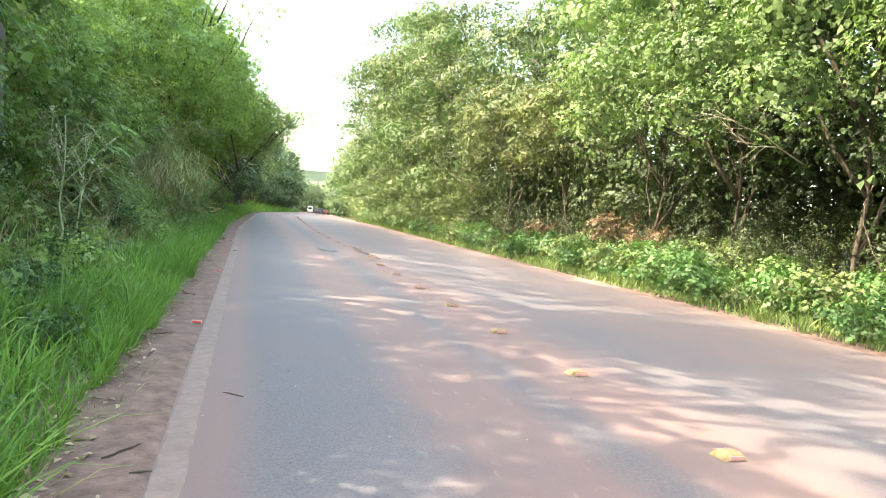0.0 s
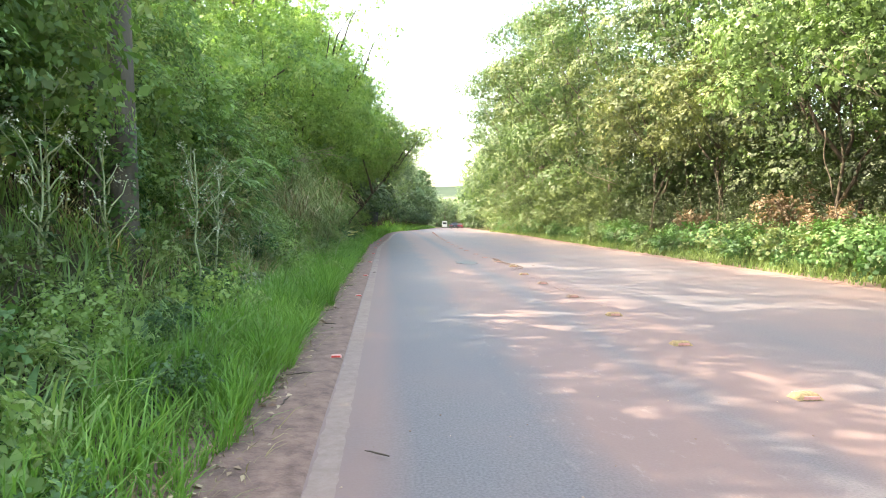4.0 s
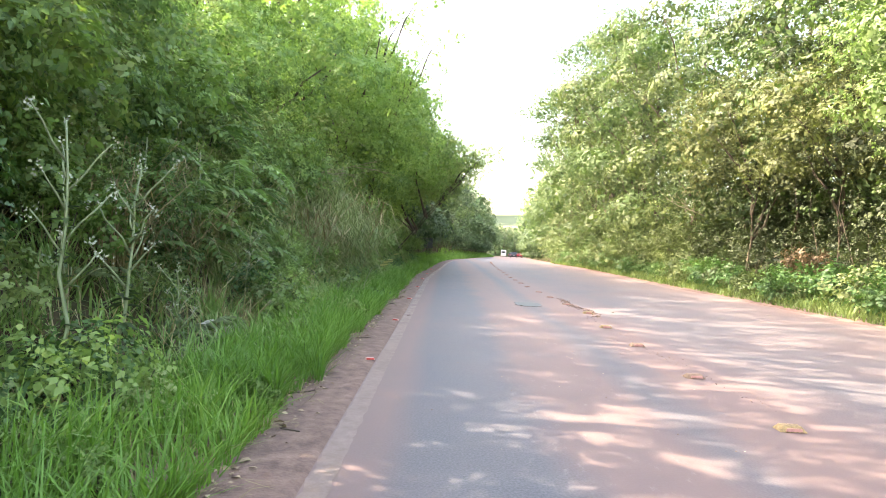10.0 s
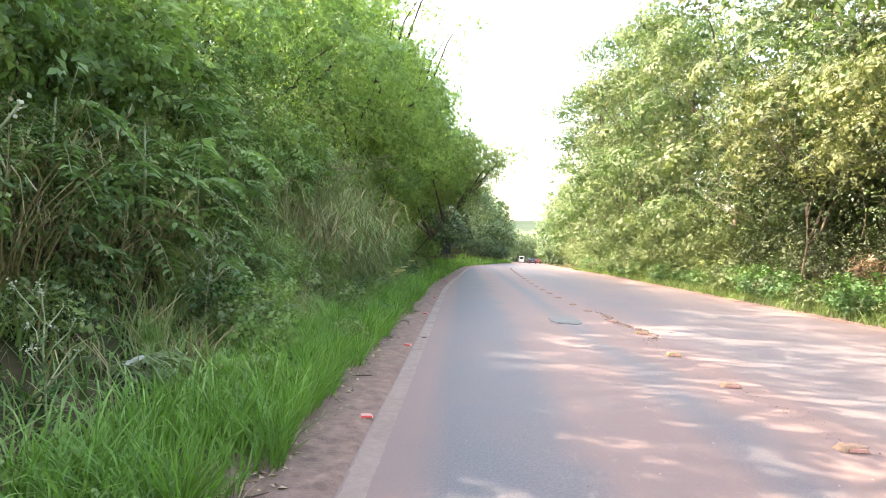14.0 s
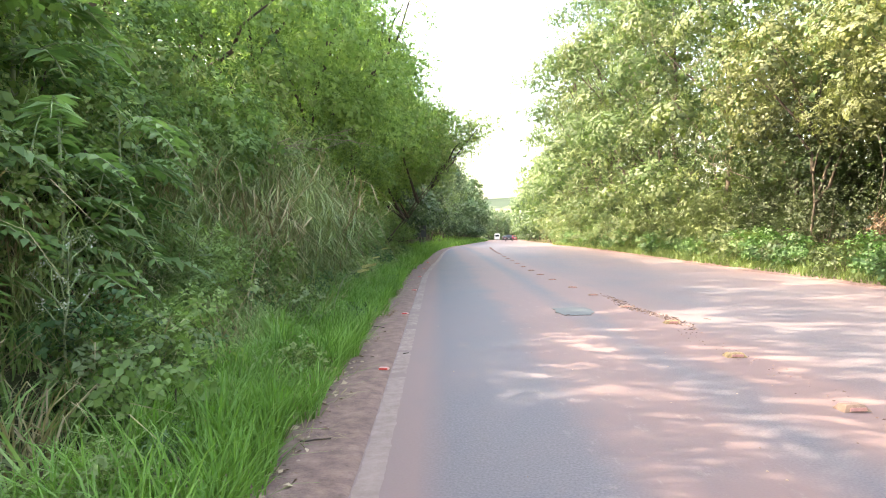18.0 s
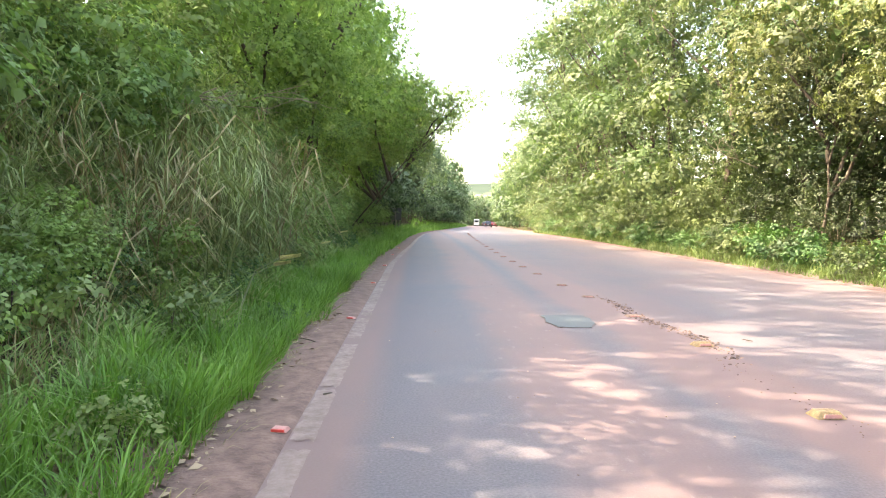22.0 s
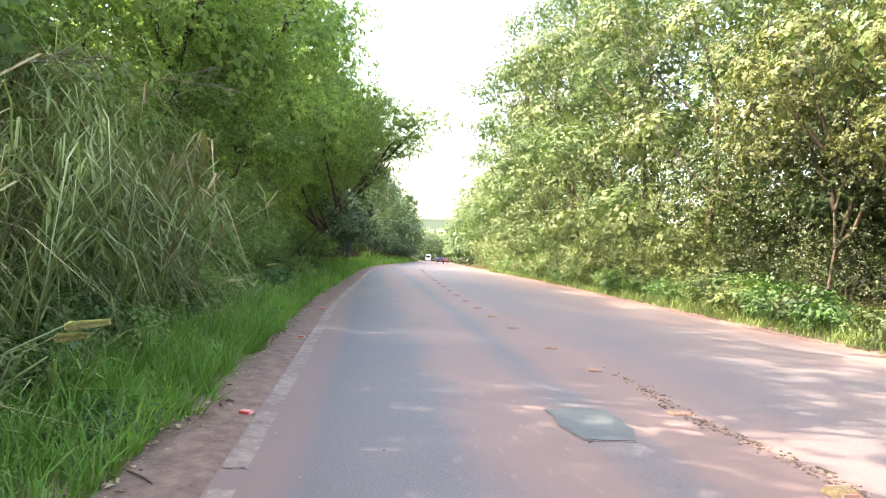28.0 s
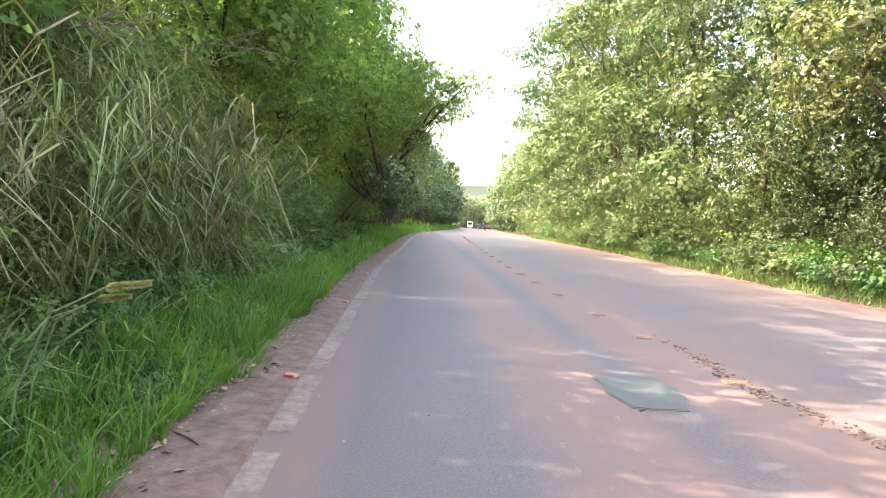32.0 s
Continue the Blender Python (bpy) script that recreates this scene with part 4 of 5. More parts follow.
scatter([fern], [(0, at(-2.2, 10.75, 0.2)), (0, at(-2.9, 9.4, 1.2, 0.9)), (0, at(-2.5, 16.2, 2.0, 1.0)), (0, at(-3.1, 18.0, 3.0, 0.9)), (0, at(-2.3, 13.6, 4.0, 0.8)), (0, at(-2.8, 23.5, 5.0, 1.1))], "ferns on the bank")
pinnate = frond_plant(82, 26, 0.95, 0.075, 0.24, LEAF_DEEP, "pinnate_shrub", "dark green shrub with long paired leaves leaning over the bank", 0.55, 2.1, 0.19)
scatter([pinnate], [(0, at(u, y, turn, size)) for u, y, turn, size in ((-2.8, 12.1, 0.2, 0.8), (-2.7, 13.2, 1.2, 0.85), (-2.75, 14.3, 2.0, 0.85), (-3.0, 15.2, 2.9, 0.8), (-3.0, 11.0, 2.5, 0.75), (-3.4, 13.8, 3.3, 1.1), (-3.6, 6.2, 4.0, 1.0), (-4.0, 22.2, 5.0, 1.0))], "pinnate shrubs on the bank")
ros = rosette(83, 14, 0.55, 0.07, LEAF_WEED, "broad strap-leaved weed at the edge of the grass")
scatter([ros], [(0, at(-1.9, 7.1, 0.2)), (0, at(-2.2, 8.2, 1.2, 0.9)), (0, at(-1.75, 5.6, 2.0)), (0, at(-1.8, 4.7, 3.0, 1.1)), (0, at(-2.1, 9.6, 4.0, 0.8)), (0, at(-1.7, 3.6, 5.0)), (0, at(-1.75, 17.2, 5.0, 1.2)), (0, at(-1.9, 16.6, 1.0, 1.2))], "broad-leaved weeds")
dry = [make_tussock(90 + i, 260, 0.7, 0.011, GRASS_DRY, "dry straw-coloured cane grass leaning off the bank", 0.4, 1.1, "dry_grass_clump", 3, 1.4) for i in range(2)]
scatter(dry, [(0, at(-3.0, 10.3, 0.1, 0.95)), (1, at(-3.3, 10.9, 1.4, 0.9)), (0, at(-2.7, 21.6, 2.2, 1.15)), (1, at(-3.1, 22.4, 3.3, 1.2)), (0, at(-2.9, 12.9, 4.0, 0.6)), (1, at(-2.5, 17.0, 5.0, 0.7)), (0, at(-2.6, 19.0, 0.7, 0.75)),
              (1, at(-3.2, 23.4, 0.3, 1.1)), (0, at(-3.0, 20.2, 1.9, 0.9))], "dry cane grass on the bank")
cane = [make_tussock(95 + i, 300, 0.95, 0.02, (GRASS_CANE, GRASS_CANE, GRASS_DRY)[i], ("tall green cane grass arching over the bank", "tall green cane grass arching over the bank", "dry tan cane grass standing among green canes")[i], 0.65, 2.0, "cane_grass_clump", 4, 1.7) for i in range(3)]
scatter(cane, [(0, at(-2.7, 19.4, 0.1)), (1, at(-3.0, 20.3, 1.4)), (0, at(-2.7, 21.2, 2.2, 1.05)), (1, at(-3.4, 18.6, 3.3)), (1, at(-3.5, 21.6, 4.4, 1.15)), (0, at(-3.0, 22.0, 1.1, 1.0)), (0, at(-3.2, 16.0, 0.5, 0.62)), (1, at(-2.7, 15.0, 2.6, 0.6)), (0, at(-2.8, 13.9, 3.6, 0.55)),
               (1, at(-3.3, 17.2, 1.6, 0.75)), (0, at(-3.4, 24.3, 4.0, 0.85)), (1, at(-3.2, 27.0, 5.2, 0.85)), (0, at(-3.0, 30.0, 2.5, 0.8)), (2, at(-2.8, 18.9, 0.4, 0.9)), (2, at(-3.1, 20.8, 3.0, 1.0)), (2, at(-2.9, 21.9, 5.0, 0.9)), (1, at(-3.8, 20.0, 5.5, 1.2)), (0, at(-3.7, 22.8, 0.9, 1.1)), (1, at(-2.6, 18.2, 2.9, 0.7)), (2, at(-3.3, 15.4, 2.0, 0.7)), (0, at(-3.4, 13.0, 4.8, 0.7)), (2, at(-2.9, 11.6, 1.3, 0.6)), (1, at(-2.7, 12.6, 0.2, 0.5)), (0, at(-2.6, 17.0, 3.8, 0.55))], "cane grass on the bank")

scatter(cane[:2], [(i, at(-2.25 - 0.35 * (i % 3), 18.3 + 0.62 * i, 1.7 * i, 0.95 + 0.1 * (i % 2))) for i in range(8)], "cane grass on the bank")
scatter(cane[2:], [(0, at(-2.3, 21.7, 0.5, 1.3)), (0, at(-2.5, 17.6, 2.5, 1.0))], "cane grass on the bank")
spread_out(herbs, 20, -2.3, -1.7, 17.5, 24, 0.5, 0.9, "weeds along the bank")

# seed plumes that lean out over the grass
def plume_grass(label):
    root = new("plume_grass")
    bm = bmesh.new()
    spine = [(0, 0, -0.1), (0.05, 0, 0.35), (0.16, -0.02, 0.62), (0.34, -0.04, 0.72), (0.5, -0.05, 0.75)]
    tube(bm, spine, [0.005, 0.005, 0.004, 0.003, 0.002], 5)
    part("stem", bm, WEED_STEM, root)
    k = 1400
    f = RNG.uniform(0, 1, k)
    c = np.stack([0.34 + 0.15 * f, -0.035 - 0.02 * f, 0.72 + 0.025 * f], 1)
    a = RNG.uniform(0, 6.28, k)
    d = unit(np.stack([np.full(k, 0.9), np.cos(a), np.sin(a)], 1))
    ln = 0.019 * (1 - 0.5 * f) + 0.008
    part("plume", quads("plume", leaves(c, d, unit(RNG.normal(0, 1, (k, 3))), ln, ln * 0.14), PLUME), PLUME, root, "yellowish bristly seed plume")
    return tagged(root, label, "grass")


PLUME = leaf_material("seed_plume", (0.52, 0.48, 0.22), (0.66, 0.62, 0.32), (0.78, 0.74, 0.45), 0.3)
scatter([plume_grass("grass stem with a yellowish bristly seed plume")], [(0, at(-1.1, 16.4, 0.15, 1.22)), (0, at(-1.13, 16.6, -0.15, 1.12)), (0, at(-1.4, 21.5, 0.4, 1.0)), (0, at(-1.6, 25.5, 0.2, 1.1))], "seed plumes")
loose = make_tussock(99, 26, 0.95, 0.02, GRASS_TALL, "loose long grass blades arching over the verge", 0.2, 0.8)
scatter([loose], [(i, at(-1.3 - 0.4 * rnd.random(), y, rnd.uniform(0, 6), rnd.uniform(0.6, 1.0))) for i, y in enumerate((1.5, 3.2, 5.1, 6.6, 8.4, 9.9, 11.6, 12.8, 14.4, 15.6, 16.2, 17.1, 18.3, 20, 22, 24, 27, 30))], "long grass on the verge")
arching = make_tussock(97, 34, 0.9, 0.034, GRASS_CANE, "broad pale blades of arching grass at the foot of the bank", 0.22, 0.9)
scatter([arching], [(i, at(-1.75 - 0.35 * rnd.random(), 13.6 + 0.72 * i, rnd.uniform(0, 6), rnd.uniform(0.6, 0.95))) for i in range(14)], "arching grass at the foot of the bank")
scatter([arching], [(i, at(-1.5 - 0.16 * (i % 3), 16.6 + 0.5 * i, 1.9 * i, 1.0)) for i in range(7)], "arching grass at the foot of the bank")
strawy = make_tussock(98, 60, 0.32, 0.008, GRASS_DRY, "low tuft of dry straw at the edge of the grass", 0.18, 0.9, "dry_tuft")
spread_out([strawy], 110, -1.05, -0.6, -2, 30, 0.6, 1.3, "dry tufts")

# two smooth grey trunks on the bank
def grey_trunk(h, r, lean, label):
    root = new("tree")
    rr = random.Random(int(r * 100))
    bm = bmesh.new()
    spine = wander((0, 0, -0.5), (lean[0], lean[1], h), 9, 0.03, rr)
    tube(bm, spine, [r * (1.25 if i == 0 else 1 - 0.05 * i) for i in range(10)], 14)
    part("trunk", bm, BARK_SMOOTH, root)
    lobes = [(lean[0] + rr.uniform(-1.4, 1.4), lean[1] + rr.uniform(-1.4, 1.4), h + rr.uniform(-1.5, 1.2), 1.1, 1.1, 0.8) for _ in range(8)]
    for q in lobes[::2]:
        bm = bmesh.new()
        tube(bm, wander(spine[7], q[:3], 4, 0.1, rr), [0.06, 0.05, 0.04, 0.03, 0.015], 5)
        part("limb", bm, BARK_SMOOTH, root)
    pts, out = crown_points(lobes, 1200)
    part("crown", quads("crown", sprigs(pts, out, 8, 0.13, 0.4), LEAF_MID), LEAF_MID, root)
    vine = RNG.uniform(0, 1, 90)
    ang = RNG.uniform(0, 6.28, 90)
    c = np.stack([lean[0] * vine * 0.4 + np.cos(ang) * r, lean[1] * vine * 0.4 + np.sin(ang) * r, 0.2 + vine * 1.3], 1)
    o = unit(np.stack([np.cos(ang), np.sin(ang), np.full(90, 0.2)], 1))
    part("climbing_vine", quads("climbing_vine", sprigs(c, o, 6, 0.07, 0.12), LEAF_WEED), LEAF_WEED, root, "green climbing vine")
    return tagged(root, label, "tree")


BARK_SMOOTH = bark_material("bark_smooth_grey", (0.07, 0.06, 0.048), (0.165, 0.145, 0.12), 4.0)
put(grey_trunk(8.5, 0.165, (-0.15, 0.1), "smooth grey straight tree trunk with a climbing vine"), at(-2.92, 8.15))
put(grey_trunk(8.0, 0.085, (-0.3, 0.2), "thin grey tree trunk beside a thicker one"), at(-3.28, 8.2))


put(grey_trunk(6.6, 0.1, (0.1, 0.1), "pale slender trunk among the dark trees down the road"), at(-2.1, 60))
put(grey_trunk(7.2, 0.11, (0.2, 0.1), "pale slender trunk among the dark trees down the road"), at(-2.9, 88))


def bare_branch(seed, reach_, label, mat_):
    """A dead branch that forks and forks again."""
    rr = random.Random(seed)
    root = new("bare_branch")

    def grow(a, d, length, r, depth):
        e = a + d * length
        bm = bmesh.new()
        tube(bm, wander(a, e, 3, length * 0.05, rr), [r, r * 0.85, r * 0.7, r * 0.5], 5)
        part("twig", bm, mat_, root)
        if depth:
            for _ in range(3):
                q = (d + Vector((rr.uniform(-0.8, 0.8), rr.uniform(-0.8, 0.8), rr.uniform(-0.5, 0.6)))).normalized()
                grow(a.lerp(e, rr.uniform(0.4, 1.0)), q, length * rr.uniform(0.45, 0.7), r * 0.55, depth - 1)

    grow(Vector((0, 0, 0)), Vector((-0.9, -0.2, 0.25)).normalized(), reach_, 0.022, 3)
    return tagged(root, label, "branch")


put(bare_branch(3, 1.5, "bare pinkish dead branch sticking out of the trees", TWIG), Matrix.Translation((11.6, 10.2, 3.4)))
put(bare_branch(4, 1.4, "bare dead twigs hanging out of the foliage", TWIG), Matrix.Translation((11.8, 13.6, 3.9)))
put(bare_branch(5, 1.3, "bare grey twigs among the leaves", TWIG), Matrix.Translation((11.4, 30.5, 3.0)))
put(bare_branch(6, 1.6, "long pale bare branch reaching out over the bank", TWIG), Matrix.Translation((-3.9, 23.2, 3.2)) @ Euler((0, 0, 2.9)).to_matrix().to_4x4())
put(bare_branch(7, 1.2, "pale bare branch above the dry canes", TWIG), Matrix.Translation((-3.6, 20.8, 2.9)) @ Euler((0, 0, 2.6)).to_matrix().to_4x4())


def liana(seed, top, foot, sway, r, label):
    """A bare climbing stem that hangs from the crown and swings out on its way down."""
    rr = random.Random(seed)
    a, b_ = Vector(top), Vector(foot)
    bm = bmesh.new()
    pts = [a.lerp(b_, i / 12) + Vector((sway * math.sin(math.pi * i / 12) * 0.4, sway * math.sin(1.7 * math.pi * i / 12), 0)) + Vector((rr.uniform(-1, 1), rr.uniform(-1, 1), 0)) * 0.03 for i in range(13)]
    tube(bm, pts, [r * (1 - 0.03 * i) for i in range(13)], 6)
    return tagged(part("liana", bm, BARK_BROWN, None), label, "vine", "lianas below the trees")


for k, (x, y, top, foot, sway, r) in enumerate(((11.2, 7.2, 4.9, 0.9, -0.35, 0.022), (11.3, 15.4, 3.6, 1.2, 0.2, 0.02), (11.5, 8.4, 2.9, 0.7, 0.25, 0.014), (12.3, 24.2, 3.6, 0.8, 0.2, 0.014), (12.5, 25.6, 3.8, 0.8, -0.25, 0.013), (12.3, 22.6, 3.6, 0.8, 0.3, 0.016))):
    liana(k, (x, y, top), (x + 0.15, y - 0.1, foot), sway, r, "thin brown bare liana hanging from the trees")
browns = [make_bush(60 + i, 2.0, 2.4, 0.12, LEAF_BROWN, 340, 8, label="withered brown shrub among the green undergrowth", name="withered_shrub") for i in range(1)]
scatter(browns, [(0, at(12.5, 18.6, 0, 0.8)), (0, at(12.8, 16.9, 1, 0.6)), (0, at(12.6, 25.0, 2, 0.6))], "withered shrubs")

# ---- studs, patches and litter on the road ----
STUD_YELLOW = plain_material("stud_yellow_dusty", (0.25, 0.175, 0.085), 0.8, 0, 0.5, 30)
STUD_DUST = plain_material("stud_under_red_dust", (0.21, 0.135, 0.095), 0.85, 0, 0.3, 25)
LENS_RED = plain_material("reflector_red", (0.55, 0.05, 0.04), 0.3, 0, 0.2, 30)
LENS_WHITE = plain_material("marker_white", (0.46, 0.22, 0.19), 0.5, 0, 0.2, 30)


def wedge(bm, sx, sy, sz, slope, at_=(0, 0, 0)):
    """A block whose top is smaller than its foot, with softened edges."""
    v = [bm.verts.new((at_[0] + a * sx / 2 * k, at_[1] + b_ * sy / 2 * (k if k == 1 else k * 0.8), at_[2] + h)) for k, h in ((1, 0), (slope, sz)) for a, b_ in ((-1, -1), (1, -1), (1, 1), (-1, 1))]
    for f in ((3, 2, 1, 0), (4, 5, 6, 7), (0, 1, 5, 4), (1, 2, 6, 5), (2, 3, 7, 6), (3, 0, 4, 7)):
        bm.faces.new([v[i] for i in f])
    bmesh.ops.bevel(bm, geom=list(bm.edges), offset=min(sx, sy, sz) * 0.18, segments=2, affect="EDGES", profile=0.6)


def make_stud(body, label):
    root = new("road_stud")
    bm = bmesh.new()
    wedge(bm, 0.22, 0.15, 0.046, 0.66)
    part("body", bm, body, root)
    for s in (-1, 1):
        bm = bmesh.new()
        wedge(bm, 0.13, 0.012, 0.026, 0.9, (0, s * 0.073, 0.010))
        part("reflector", bm, LENS_WHITE, root, "dull reflector")
    return tagged(root, label, "road stud")


clean = make_stud(STUD_YELLOW, "worn yellow raised road stud on the dusty centre line")
dusty = make_stud(STUD_DUST, "raised road stud covered in red dust on the centre line")
spots_y, spots_d = [], []
for i, (u, y) in enumerate([(3.39, 0.42), (3.39, 2.46), (3.39, 4.53), (3.37, 6.54), (3.38, 8.58), (3.38, 10.55), (3.40, 12.73), (3.44, 14.7), (3.66, 17.12), (3.57, 19.05), (3.50, 21.1), (3.43, 22.76), (3.38, 25.08), (3.37, 27.1)] + [(3.36, 29.0 + 2.1 * k) for k in range(16)]):
    mm = Matrix.Translation((bend(y) + u, y, road_height(u, y))) @ Euler((0, 0, rnd.uniform(-0.12, 0.12))).to_matrix().to_4x4() @ Matrix.Diagonal((1, 1, 1 if y < 18 else 0.6, 1))
    (spots_y if y < 9 or 14 < y < 18 else spots_d).append((0, mm))
scatter([clean], spots_y, "studs along the centre line")
scatter([dusty], spots_d, "studs along the centre line")


def make_marker():
    root = new("edge_marker")
    bm = bmesh.new()
    wedge(bm, 0.11, 0.09, 0.022, 0.75)
    part("body", bm, LENS_WHITE, root)
    bm = bmesh.new()
    wedge(bm, 0.085, 0.012, 0.016, 0.95, (0, -0.042, 0.005))
    part("reflector", bm, LENS_RED, root, "red reflector")
    return tagged(root, "small red and white reflector beside the edge line", "road stud")


scatter([make_marker()], [(0, Matrix.Translation((bend(y) - 0.23, y, grade(y) + 0.02)) @ Euler((0, 0, rnd.uniform(-0.3, 0.3))).to_matrix().to_4x4()) for y in (6.05, 10.68, 14.33, 18.5, 22.6, 26.7, 30.8, 34.9)], "edge markers")

TAR = plain_material("patch_bitumen", (0.068, 0.078, 0.082), 0.7, 0, 0.15, 40)
SAND = plain_material("patch_rim", (0.15, 0.11, 0.1), 0.9, 0, 0.2, 30)


def flat_blot(name, ring, mat_, lift, label, category):
    bm = bmesh.new()
    vs = [bm.verts.new((x, y, road_height(x, y) + lift)) for x, y in ring]
    c = bm.verts.new((sum(q[0] for q in ring) / len(ring), sum(q[1] for q in ring) / len(ring), lift + 0.001 + road_height(*ring[0])))
    low = [bm.verts.new((x, y, -0.01)) for x, y in ring]
    for i in range(len(vs)):
        j = (i + 1) % len(vs)
        bm.faces.new((vs[i], vs[j], c))
        bm.faces.new((low[i], low[j], vs[j], vs[i]))
    return tagged(part(name, bm, mat_, None), label, category, kind="structure")


def ragged(corners, per, amp, seed):
    out = []
    for i, a in enumerate(corners):
        b_ = corners[(i + 1) % len(corners)]
        for k in range(per):
            f = k / per
            x, y = a[0] + (b_[0] - a[0]) * f, a[1] + (b_[1] - a[1]) * f
            out.append((x + amp * noise.noise(Vector((x * 9, y * 9, seed))), y + amp * noise.noise(Vector((x * 9, y * 9, seed + 5)))))
    return out


PATCH = ((2.30, 19.02), (2.62, 19.10), (2.86, 19.06), (2.90, 18.78), (2.86, 18.42), (2.74, 18.16), (2.50, 18.12), (2.34, 18.14), (2.26, 18.5))
flat_blot("patch_rim", [(2.58 + (x - 2.58) * 1.045, 18.6 + (y - 18.6) * 1.035) for x, y in ragged(PATCH, 5, 0.03, 1)], SAND, 0.006, "pale sandy rim round the road patch", "road patch")
flat_blot("road_patch", ragged(PATCH, 5, 0.03, 1), TAR, 0.011, "dark grey bitumen patch in the road", "road patch")


def pebbles(name, rows, mat_, label, category):
    """Small broken stones, each a squashed five-sided lump."""
    verts, faces = [], []
    for x, y, z, r in rows:
        k = len(verts)
        a0 = rnd.uniform(0, 6.28)
        for ring, (h, w) in enumerate(((-0.1, 1.0), (0.35, 1.05), (0.7, 0.6))):
            verts += [(x + math.cos(a0 + 1.257 * i) * r * w * rnd.uniform(0.75, 1.2), y + math.sin(a0 + 1.257 * i) * r * w * rnd.uniform(0.75, 1.2), z + r * h * rnd.uniform(0.8, 1.1)) for i in range(5)]
        for ring in range(2):
            faces += [(k + ring * 5 + i, k + ring * 5 + (i + 1) % 5, k + ring * 5 + 5 + (i + 1) % 5, k + ring * 5 + 5 + i) for i in range(5)]
        faces.append(tuple(k + 10 + i for i in range(5)))
    me = bpy.data.meshes.new(name)
    me.from_pydata(verts, [], faces)
    me.materials.append(mat_)
    return tagged(new(name, me), label, category, kind="stuff")


def speck_material(name, a, b_):
    m, n, l, b = material(name, 0.9)
    geo = n.new("ShaderNodeNewGeometry")
    r = ramp(n, [(0.0, a), (1.0, b_)])
    l.new(geo.outputs["Random Per Island"], r.inputs[0])
    l.new(r.outputs[0], b.inputs["Base Color"])
    return m


GRAVEL = speck_material("broken_asphalt_gravel", (0.06, 0.04, 0.035), (0.26, 0.17, 0.13))
rows = []
for _ in range(420):
    y = 16.2 + 5.2 * rnd.betavariate(1.6, 1.6)
    u = 3.72 + 0.10 * math.sin(y * 1.9) + rnd.gauss(0, 0.055) - 0.05 * max(0, y - 19)
    rows.append((u, y, road_height(u, y), rnd.uniform(0.006, 0.02)))
for _ in range(160):
    y = rnd.uniform(9, 16.5)
    u = 3.52 + rnd.gauss(0, 0.09)
    rows.append((u, y, road_height(u, y), rnd.uniform(0.004, 0.011)))
pebbles("broken_gravel", rows, GRAVEL, "broken dark gravel along the crumbling centre line", "gravel")
rows = []
for _ in range(700):
    y = rnd.uniform(-1, 32)
    u = -0.62 + 0.09 * noise.noise(Vector((0, y * 1.1, 3))) + rnd.gauss(0, 0.10)
    rows.append((u, y, 0.018, rnd.uniform(0.004, 0.013)))
for _ in range(260):
    y = rnd.uniform(-1, 32)
    u = rnd.uniform(-0.4, 3.3)
    rows.append((u, y, road_height(u, y), rnd.uniform(0.003, 0.009)))
pebbles("roadside_grit", rows, speck_material("roadside_grit", (0.10, 0.06, 0.045), (0.40, 0.30, 0.23)), "small stones and grit on the dirt shoulder", "gravel")
k = 2600
y = RNG.uniform(-1.5, 34, k)
u = -0.68 + 0.16 * np.array([noise.noise(Vector((0, v * 1.1, 3))) for v in y]) + RNG.normal(0, 0.10, k)
c = np.stack([u, y, np.full(k, 0.03)], 1)
a = RNG.uniform(0, 6.28, k)
d = unit(np.stack([np.cos(a), np.sin(a), RNG.normal(0, 0.12, k)], 1))
ln = RNG.uniform(0.02, 0.085, k)
LITTER = speck_material("dead_leaf", (0.14, 0.08, 0.05), (0.46, 0.36, 0.24))
tagged(new("leaf_litter", quads("leaf_litter", leaves(c, d, unit(np.array([0, 0, 1.0]) + RNG.normal(0, 0.3, (k, 3))), ln, ln * 0.25), LITTER)), "dead leaves and straw scattered along the shoulder", "leaf litter", kind="stuff")
for u, y, turn, L in ((-0.33, 2.55, 0.9, 0.24), (-0.20, 2.28, 0.1, 0.10), (0.19, 3.55, 2.6, 0.16), (-0.48, 4.6, 1.4, 0.22), (-0.5, 5.4, 0.3, 0.25), (-0.62, 9.0, 0.7, 0.3), (-0.5, 12.2, 0.2, 0.2), (-0.05, 15.12, 0.4, 0.07), (-0.55, 17.1, 2.4, 0.3), (-0.7, 16.7, 1.9, 0.26), (-0.45, 7.9, 2.9, 0.15), (2.35, 18.0, 0.3, 0.06),
                   (4.25, 17.3, 2.3, 0.12), (3.85, 17.5, 2.0, 0.14)):
    bm = bmesh.new()
    tube(bm, wander((-L / 2, 0, 0.008), (L / 2, 0, 0.012), 4, L * 0.05, rnd), [0.004, 0.006, 0.006, 0.005, 0.003], 5)
    ob = tagged(part("stick", bm, BARK_BROWN, None), "small dry stick lying beside the road", "stick", "sticks on the road")
    ob.matrix_basis = Matrix.Translation((u, y, 0.016)) @ Euler((0, 0, turn)).to_matrix().to_4x4()

